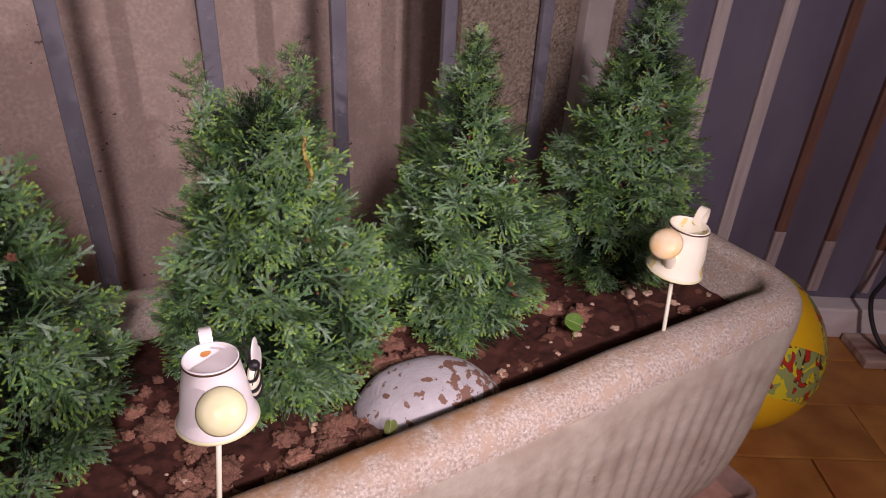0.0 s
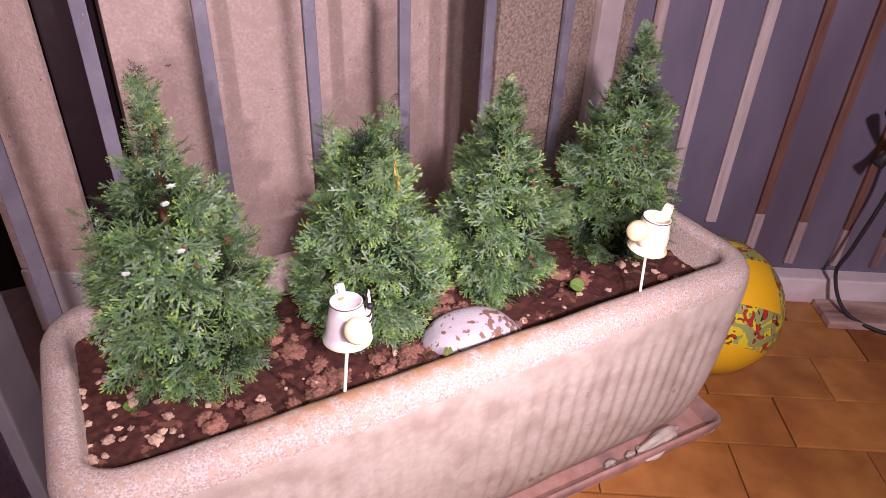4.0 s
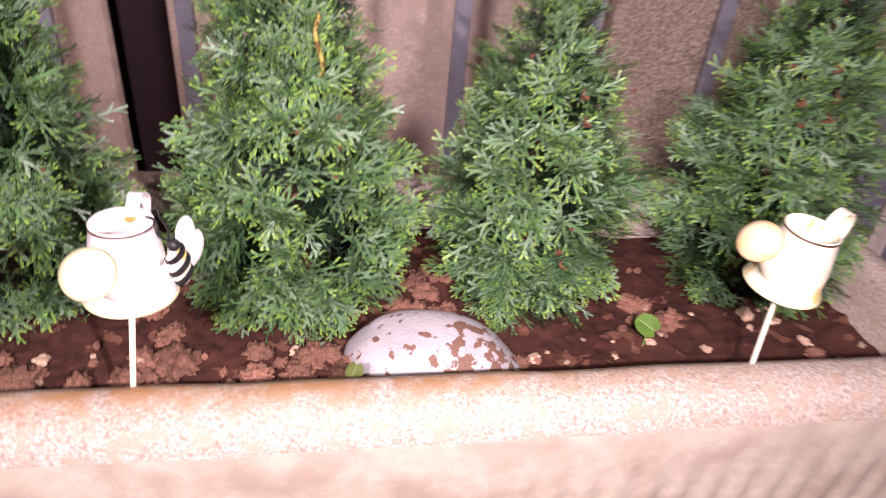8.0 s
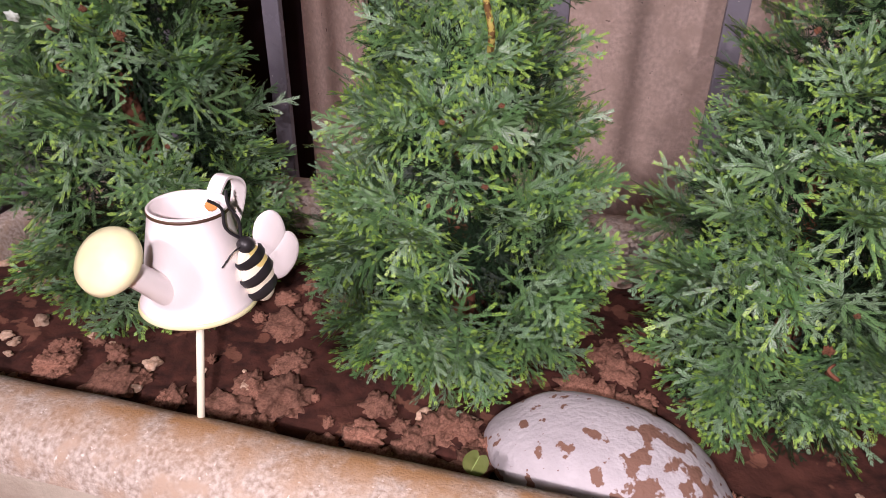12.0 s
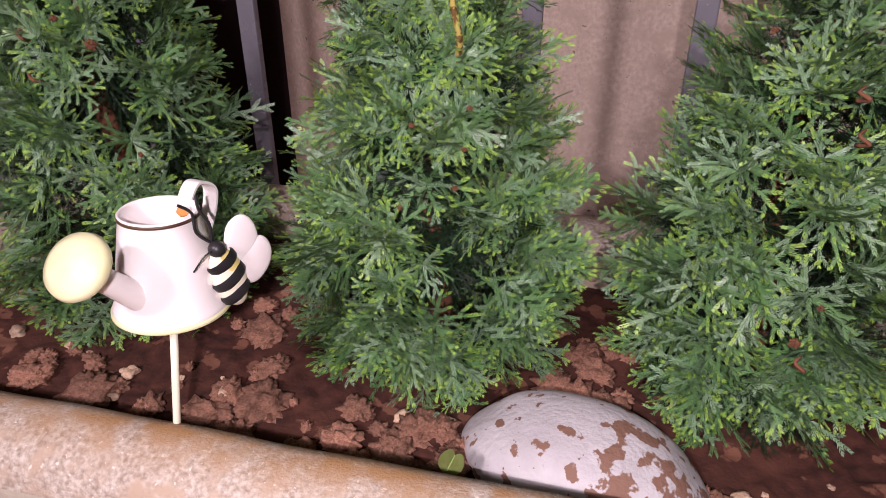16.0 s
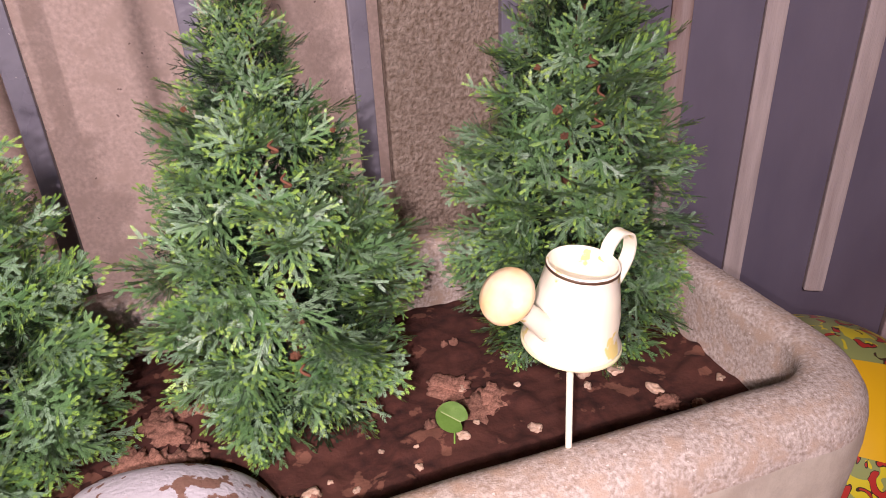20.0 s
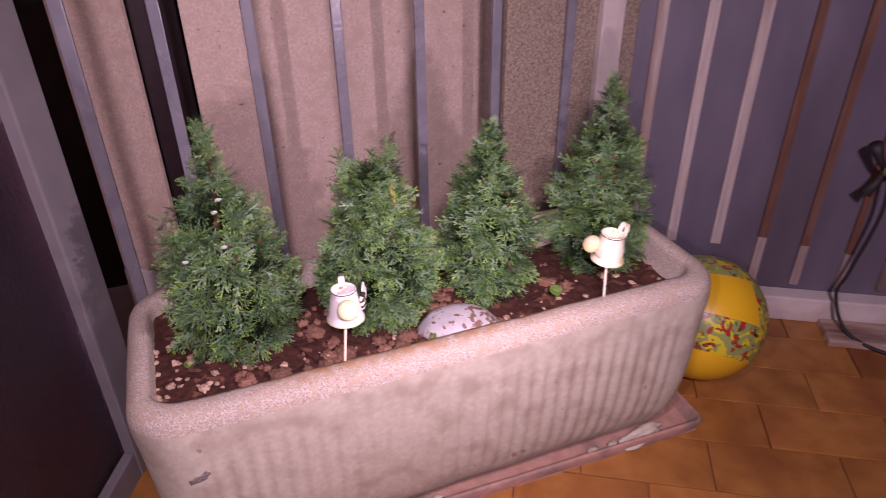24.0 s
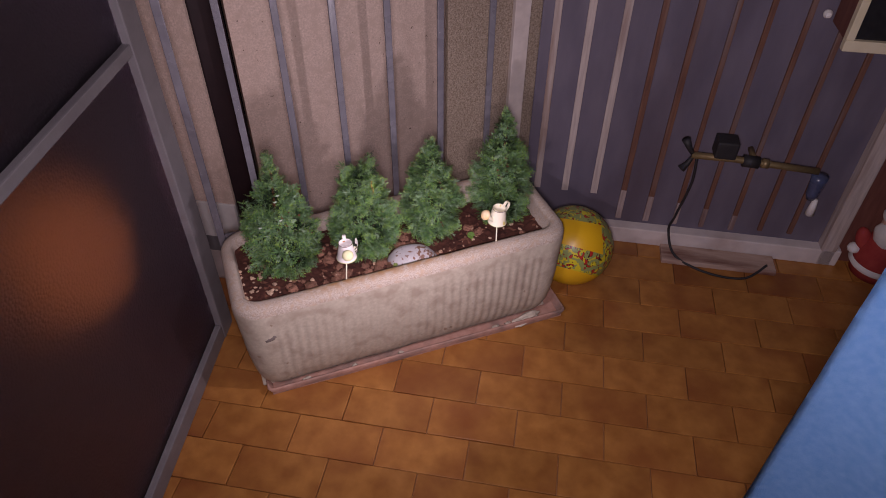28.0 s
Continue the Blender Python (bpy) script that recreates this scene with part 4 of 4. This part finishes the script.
round_leaf("seedling", 0.542, 0.070, 0.279, 0.0092, 36, -10, 130, "single round green seedling leaf on bare soil")
round_leaf("seedling", 0.334, 0.022, 0.294, 0.0058, 64, 14, 262, "small olive-green heart-shaped seedling leaf by the stone", "olive")
for k, (dx, dy) in enumerate(((0, 0), (0.011, 0.006), (-0.008, 0.007))):
    round_leaf("seedling", 0.046 + dx, 0.092 + dy, 0.274 + 0.003 * k, 0.0058, 25 * (k - 1), 12, 70 * k, "small bright green weed leaf on the soil")


# ---------------------------------------------------------------- watering-can ornaments
def watering_can(x, y, z, turn, lean, paint, rose_paint, label, bee, foot, neck, rose_at, drop):
    """z: foot of the can. The spout points along local -x before the turn."""
    thing = empty("garden_ornament", pose(x, y, 0.262))
    tagged(thing, label, "ornament", "watering-can ornaments on sticks")
    local = pose(0, 0, z - 0.262, lean[0], lean[1], 0) @ pose(0, 0, 0, 0, 0, turn)
    wall = [(0.0, 0.002), (0.0204, 0.0), (0.0217, 0.0016), (0.0211, 0.0040), (0.0192, 0.0085), (neck + 0.0040, 0.018), (neck + 0.0020, 0.029), (neck, 0.0395),
            (neck + 0.0004, 0.0404), (neck - 0.0002, 0.0410), (neck - 0.0008, 0.0400), (neck + 0.0008, 0.029), (neck + 0.0026, 0.011), (0.0, 0.006)]
    part("can_body", turned(lathe(wall, 48), local), paint, thing, "", True)
    ring = [(neck + 0.0001, 0.0388), (neck + 0.0006, 0.0390), (neck + 0.00055, 0.0399), (neck, 0.0404)]
    part("rim_line", turned(lathe(ring, 48), local), M["dark_edge"], thing, "thin dark painted rim line", True)
    part("base_line", turned(lathe([(0.0217, 0.0005), (0.0222, 0.0010), (0.0221, 0.0020), (0.0215, 0.0026)], 48), local), M["enamel_yellow"], thing, "worn yellow foot edge", True)
    spout = smooth_curve([(-0.012, 0, 0.009), (-0.022, 0, 0.019), (-rose_at[0] + 0.0025, 0, rose_at[1] - 0.0028)], 5)
    part("spout", turned(tube(spout, [0.0058 - 0.0002 * k for k in range(len(spout))], 16), local), paint, thing, "", True)
    rose = turned(lathe([(0.0035, -0.006), (0.007, -0.003), (0.0110, -0.001), (0.0119, 0.001), (0.0110, 0.0036), (0.0075, 0.0060), (0.004, 0.0070), (0.0, 0.0074)], 36), local @ pose(-rose_at[0], 0, rose_at[1], 0, -48, 0))
    part("rose", rose, rose_paint, thing, "round domed sprinkler rose with rubbed paint", True)
    arc = smooth_curve([(neck - 0.0010, 0, 0.0365), (neck + 0.0002, 0, 0.0442 - drop), (neck + 0.0055, 0, 0.0490 - drop), (neck + 0.0125, 0, 0.0465 - drop), (neck + 0.0150, 0, 0.0370), (neck + 0.0105, 0, 0.0265), (neck + 0.0030, 0, 0.0185)], 6)
    bm = bmesh.new()
    strap = []
    for i, p in enumerate(arc):
        ahead = (arc[min(i + 1, len(arc) - 1)] - arc[max(i - 1, 0)]).normalized()
        up = ahead.cross(Vector((0, 1, 0)))
        strap.append([bm.verts.new(p + up * a + Vector((0, w, 0))) for a, w in ((-0.0005, -0.0032), (0.0005, -0.0032), (0.0005, 0.0032), (-0.0005, 0.0032))])
    for lo, hi in zip(strap, strap[1:]):
        for k in range(4):
            bm.faces.new((lo[k], lo[(k + 1) % 4], hi[(k + 1) % 4], hi[k]))
    part("can_handle", turned(bm, local), paint, thing, "flat strap handle", False)
    part("stick", tube([(foot[0], foot[1], -0.03), (0.0, 0, z - 0.262 + 0.002)], 0.0016, 10), M["stick"], thing, "thin cream stick", True)
    if bee:
        part("rust_stain", turned(blob(0.0005, 0.0030, 0.0020, 0.4, 2.0, 4.0, 3), local @ pose(neck - 0.0004, 0.002, 0.0345)), M["stain"], thing, "orange rust stain inside the rim", True)
        # the bee faces away from the wall at the right flank of the can, its head up
        place = pose(0.0228, 0.0060, z - 0.262 + 0.0130, 0, -13, 60)
        insect = part("bee", turned(blob(0.0066, 0.0036, 0.0138, 0.04, 1.0, 0, 3), place), M["enamel"], thing, "painted metal bee with black stripes", True)
        for dz, w in ((0.0078, 0.0058), (0.0006, 0.0069), (-0.0066, 0.0062)):
            part("stripe", turned(lathe([(w * 0.95, -0.0024), (w + 0.0004, -0.0014), (w + 0.0005, 0.0014), (w * 0.95, 0.0024)], 28), place @ pose(0, 0, dz, 0, -16, 0) @ Matrix.Diagonal((1, 0.58, 1, 1))), M["black"], insect, "black stripe", True)
        part("head", turned(blob(0.0033, 0.0033, 0.0033, 0.02, 1, 0, 2), place @ pose(-0.0005, -0.002, 0.0150)), M["black"], insect, "black round head", True)
        for dx in (-0.0030, 0.0016):
            part("antenna", turned(tube(smooth_curve([(0, 0, 0), (dx * 1.2, 0, 0.007), (dx * 0.6, 0.001, 0.014), (dx * 1.6, 0.002, 0.0190)], 4), 0.0006, 7), place @ pose(-0.0005, 0, 0.0170)), M["black"], insect)
        part("feeler", turned(tube(smooth_curve([(0, -0.002, 0.015), (-0.006, -0.004, 0.0165), (-0.012, -0.003, 0.0125)], 4), 0.0003, 6), place), M["black"], insect, "thin bent feeler")
        for dz, dx, tilt in ((0.0115, 0.0105, 8), (0.0000, 0.0125, 32)):
            part("wing", turned(blob(0.0072, 0.0011, 0.0100, 0.05, 1, dz * 100, 3), place @ pose(dx, 0.0005, dz, 0, tilt, 0)), M["enamel_pink"], insect, "pale rounded wing", True)
    return thing


watering_can(0.2240, 0.0125, 0.3595, 83, (-3, 1.5), M["enamel_pink"], M["enamel_yellow"], "pale pink watering-can ornament with a bee on a stick", True, (-0.0164, -0.0105), 0.0140, (0.0365, 0.0342), 0.0042)
watering_can(0.5790, 0.0125, 0.3565, 18, (3, 4), M["enamel"], M["enamel_orange"], "cream watering-can ornament with rubbed orange rose on a stick", False, (-0.005, -0.016), 0.0150, (0.0412, 0.0382), 0.0)


# ---------------------------------------------------------------- ball
def ball():
    m = bpy.data.materials.new("printed_ball")
    m.use_nodes = True
    n, link = m.node_tree.nodes, m.node_tree.links.new
    b = n["Principled BSDF"]
    b.inputs["Roughness"].default_value = 0.38
    tc = n.new("ShaderNodeTexCoord")

    def math_node(op, x, y=None):
        q = n.new("ShaderNodeMath")
        q.operation = op
        for sock, v in zip(q.inputs, (x, y)):
            if v is None:
                continue
            if isinstance(v, (int, float)):
                sock.default_value = v
            else:
                link(v, sock)
        return q.outputs[0]

    def band(axis, centre, half):
        d = n.new("ShaderNodeVectorMath")
        d.operation = "DOT_PRODUCT"
        link(tc.outputs["Object"], d.inputs[0])
        d.inputs[1].default_value = Vector(axis).normalized() / 0.11
        return math_node("LESS_THAN", math_node("ABSOLUTE", math_node("SUBTRACT", d.outputs["Value"], centre)), half)

    green = math_node("MAXIMUM", math_node("MAXIMUM", band((0.477, 0.51, 0.758), -0.33, 0.27), band((0.927, -0.375, 0.1), 0.85, 0.22)), band((0.40, 0.55, 0.758), 0.80, 0.22))
    col = None

    def blotch(scale, lo, tint, base, seed):
        t = n.new("ShaderNodeTexNoise")
        t.inputs["Scale"].default_value, t.inputs["Detail"].default_value, t.inputs["Distortion"].default_value = scale, 1.0, 1.6
        mp = n.new("ShaderNodeMapping")
        mp.inputs["Location"].default_value = (seed, seed * 2, seed * 3)
        link(tc.outputs["Object"], mp.inputs[0])
        link(mp.outputs[0], t.inputs["Vector"])
        q = n.new("ShaderNodeMix")
        q.data_type = "RGBA"
        link(math_node("GREATER_THAN", t.outputs["Fac"], lo), q.inputs[0])
        if isinstance(base, tuple):
            q.inputs[6].default_value = (*base, 1)
        else:
            link(base, q.inputs[6])
        q.inputs[7].default_value = (*tint, 1)
        return q.outputs[2]

    col = blotch(38, 0.55, (0.62, 0.52, 0.02), (0.27, 0.31, 0.10), 1.0)
    col = blotch(52, 0.585, (0.05, 0.025, 0.012), col, 4.0)
    col = blotch(52, 0.625, (0.42, 0.03, 0.02), col, 4.0)
    q = n.new("ShaderNodeMix")
    q.data_type = "RGBA"
    link(green, q.inputs[0])
    q.inputs[6].default_value = (0.74, 0.43, 0.01, 1)
    link(col, q.inputs[7])
    link(q.outputs[2], b.inputs["Base Color"])
    bm = bmesh.new()
    bmesh.ops.create_uvsphere(bm, u_segments=64, v_segments=40, radius=0.11)
    ob = part("ball", bm, m, None, "", True)
    ob.matrix_world = pose(0.869, 0.112, 0.11)
    return tagged(ob, "yellow play ball with green bands and red squiggles beside the planter", "ball")


ball()


# ---------------------------------------------------------------- tap and pipes on the sheet wall
def tap():
    thing = empty("garden_tap", SHEET @ pose(-0.012, 0, 0.023))
    tagged(thing, "brass garden tap manifold with black timer on the sheet wall", "tap")
    part("pipe", tube([(0.44, -0.06, 0.325), (0.55, -0.06, 0.325), (0.66, -0.06, 0.318), (0.76, -0.06, 0.312)], 0.009, 14), M["brass"], thing, "", True)
    part("wall_pipe", tube([(0.60, 0.004, 0.322), (0.60, -0.06, 0.322)], 0.008, 12), M["brass"], thing, "", True)
    part("timer_box", box_bm(0.49, 0.545, -0.085, -0.035, 0.335, 0.385, 0.006), M["rubber"], thing, "black irrigation timer box")
    part("timer_neck", tube([(0.515, -0.06, 0.33), (0.515, -0.06, 0.345)], 0.014, 14), M["rubber"], thing, "", True)
    part("coupling", tube([(0.57, -0.06, 0.323), (0.61, -0.06, 0.321)], 0.016, 16), M["rubber"], thing, "dark pipe coupling", True)
    part("collar", tube([(0.618, -0.06, 0.321), (0.634, -0.06, 0.320)], 0.013, 16), M["brass"], thing, "bright brass collar", True)
    part("lever", tube([(0.445, -0.06, 0.325), (0.43, -0.06, 0.345), (0.415, -0.062, 0.372)], [0.005, 0.007, 0.011], 12), M["rubber"], thing, "black lever knob", True)
    part("lever", tube([(0.445, -0.06, 0.325), (0.435, -0.062, 0.300), (0.422, -0.066, 0.283)], [0.005, 0.007, 0.011], 12), M["rubber"], thing, "black lever knob", True)
    part("filter_bowl", turned(lathe([(0.0, -0.075), (0.010, -0.075), (0.016, -0.06), (0.019, -0.02), (0.021, 0.0), (0.0, 0.004)], 24), pose(0.77, -0.06, 0.30)), M["filter"], thing, "bluish plastic filter bowl", True)
    part("outlet", turned(lathe([(0.0, 0.0), (0.012, 0.0), (0.009, 0.03), (0.006, 0.05), (0.0, 0.05)], 18), pose(0.785, -0.06, 0.175)), M["white"], thing, "white outlet nozzle", True)
    part("hose", tube(smooth_curve([(0.455, -0.06, 0.318), (0.46, -0.065, 0.24), (0.445, -0.06, 0.12), (0.44, -0.055, 0.06), (0.47, -0.09, -0.002), (0.56, -0.13, -0.018), (0.66, -0.135, -0.018), (0.72, -0.10, 0.010)], 8), 0.0035, 8), M["rubber"], thing, "thin black hose", True)
    return thing


tap()

plank = part("plank", box_bm(0.42, 0.74, -0.105, -0.035, 0.0, 0.016, 0.003), M["plank"])
plank.matrix_world = SHEET
tagged(plank, "short stained board lying at the foot of the sheet wall", "plank")


def wall_cabinet():
    thing = empty("wall_cabinet", SHEET @ pose(-0.06, 0, 0.012))
    tagged(thing, "cream-framed box with a dark glass front on the sheet wall", "cabinet")
    part("body", box_bm(0.72, 1.02, -0.11, 0.0, 0.69, 1.05, 0.004), M["redbrown"], thing)
    for x0, x1, z0, z1 in ((0.715, 1.025, 0.675, 0.70), (0.715, 0.732, 0.70, 1.04), (1.008, 1.025, 0.70, 1.04), (0.715, 1.025, 1.04, 1.06)):
        part("frame_bar", box_bm(x0, x1, -0.125, -0.105, z0, z1, 0.002), M["cream"], thing, "cream painted frame")
    part("front", box_bm(0.732, 1.008, -0.114, -0.108, 0.70, 1.04), M["black"], thing, "dark glass front")
    return thing


wall_cabinet()

wall_far = part("wall_far", box_bm(0.905, 2.6, 0.0, 0.06, 0.0, 2.6), M["redbrown"])
wall_far.matrix_world = SHEET
tagged(wall_far, "dark red-brown wooden wall beyond the sheet wall", "wall", kind="structure")

bm = bmesh.new()
rows = [[bm.verts.new((0.50 + 0.012 * i, -0.036 - 0.01 * math.sin(i * 1.3) - 0.004 * j, 0.955 - 0.022 * j + 0.008 * math.sin(i * 2.1 + j))) for i in range(11)] for j in range(5)]
for r0, r1 in zip(rows, rows[1:]):
    for i in range(10):
        bm.faces.new((r0[i], r0[i + 1], r1[i + 1], r1[i]))
bmesh.ops.solidify(bm, geom=bm.faces[:], thickness=0.004)
cloth = part("red_cloth", bm, M["red"], None, "", True)
cloth.matrix_world = SHEET
tagged(cloth, "dull red cloth hung along the top of the sheet wall", "cloth")


def figurine():
    bm = bmesh.new()

    def add(piece, index):
        me = bpy.data.meshes.new("tmp")
        piece.to_mesh(me)
        piece.free()
        first = len(bm.faces)
        bm.from_mesh(me)
        bm.faces.ensure_lookup_table()
        for f in bm.faces[first:]:
            f.material_index = index
        bpy.data.meshes.remove(me)

    add(lathe([(0.0, 0.0), (0.055, 0.0), (0.06, 0.03), (0.052, 0.08), (0.035, 0.115), (0.0, 0.12)], 28), 0)
    add(turned(lathe([(0.06, -0.008), (0.066, 0.0), (0.06, 0.01)], 28), pose(0, 0, 0.03)), 1)
    add(turned(blob(0.036, 0.036, 0.036, 0.03, 1, 1, 3), pose(0, 0, 0.145)), 2)
    add(turned(blob(0.034, 0.02, 0.036, 0.15, 3, 2, 3), pose(-0.012, -0.022, 0.122, 0, 0, -40)), 1)
    add(turned(lathe([(0.040, 0.0), (0.042, 0.008), (0.038, 0.016)], 24), pose(0, 0, 0.163)), 1)
    add(turned(lathe([(0.037, 0.0), (0.028, 0.02), (0.010, 0.045), (0.0, 0.052)], 24), pose(0, 0, 0.174)), 0)
    for sx in (-1, 1):
        add(turned(blob(0.018, 0.018, 0.034, 0.05, 1, sx, 3), pose(0.050 * sx, -0.012, 0.085, 0, 24 * sx, 0)), 0)
        add(turned(blob(0.016, 0.016, 0.014, 0.05, 1, sx, 2), pose(0.060 * sx, -0.02, 0.058)), 1)
    ob = part("figurine", bm, (M["red"], M["white"], M["skin"]), None, "", True)
    ob.matrix_world = pose(1.70, -0.19, 0.0, 0, 0, -60) @ Matrix.Scale(1.15, 4)
    return tagged(ob, "small red and white winter garden figurine on the floor", "figurine")


figurine()


def towel():
    """A blue towel over a thin rack."""
    bm = bmesh.new()
    cols, rws = 46, 60
    grid = []
    for j in range(rws + 1):
        row = []
        for i in range(cols + 1):
            u, z = i / cols, 1.12 - 1.0 * j / rws
            fold = 0.020 * math.sin(u * 15 + 0.6) * (0.3 + 0.7 * j / rws) + 0.006 * noise.noise(Vector((u * 6, z * 5, 0)))
            row.append(bm.verts.new((0.55 * u, fold - 0.02 * math.sin(math.pi * u), z)))
        grid.append(row)
    for j in range(rws):
        for i in range(cols):
            bm.faces.new((grid[j][i], grid[j + 1][i], grid[j + 1][i + 1], grid[j][i + 1]))
    bmesh.ops.solidify(bm, geom=bm.faces[:], thickness=0.006)
    ob = part("towel", bm, M["towel"], None, "", True)
    ob.matrix_world = pose(0.636, -0.751, 0, 0, 0, -48)
    tagged(ob, "light blue terry towel hanging from a rack", "towel")
    rack = empty("drying_rack", pose(0.636, -0.751, 0, 0, 0, -48))
    tagged(rack, "thin grey metal rack that carries the towel", "rack")
    part("rail", tube([(0.02, 0.012, 1.125), (0.70, 0.012, 1.125)], 0.006, 12), M["alu"], rack, "", True)
    for x in (0.30, 0.68):
        part("rack_leg", tube([(x, 0.055, 0.0), (x, 0.012, 1.125)], 0.006, 12), M["alu"], rack, "", True)
    return ob


towel()


# ---------------------------------------------------------------- floor tiles
def tiles():
    bm = box_bm(-0.0990, 0.0990, -0.0490, 0.0490, -0.008, 0.0)
    top = [e for e in bm.edges if all(v.co.z > -0.001 for v in e.verts)]
    bmesh.ops.bevel(bm, geom=top, offset=0.0018, segments=2, affect="EDGES", profile=0.6)
    me = bpy.data.meshes.new("floor_tile")
    bm.to_mesh(me)
    bm.free()
    me.materials.append(M["tile"])
    d, q = Vector((math.cos(TURN), math.sin(TURN), 0)), Vector((-math.sin(TURN), math.cos(TURN), 0))
    u0, v0 = 0.140 * d.x - 0.133 * d.y, -0.0435
    rnd = random.Random(9)
    count = 0
    for j in range(-16, 10):
        for i in range(-9, 14):
            u = u0 + 0.1 + 0.2 * i + (0.1 if j % 2 == 0 else 0.0)
            v = v0 - 0.05 + 0.1 * j
            p = d * u + q * v
            if not (-0.55 < p.x < 1.95 and -1.25 < p.y < 0.50):
                continue
            ob = shared("floor_tile", me, floor, Matrix.Translation((p.x, p.y, rnd.uniform(-0.0006, 0.0006))) @ Matrix.Rotation(TURN, 4, "Z")
                        @ pose(0, 0, 0, rnd.uniform(-0.25, 0.25), rnd.uniform(-0.2, 0.2), rnd.choice((0, 180)) + rnd.uniform(-0.3, 0.3)))
            count += 1
    return count


tiles()
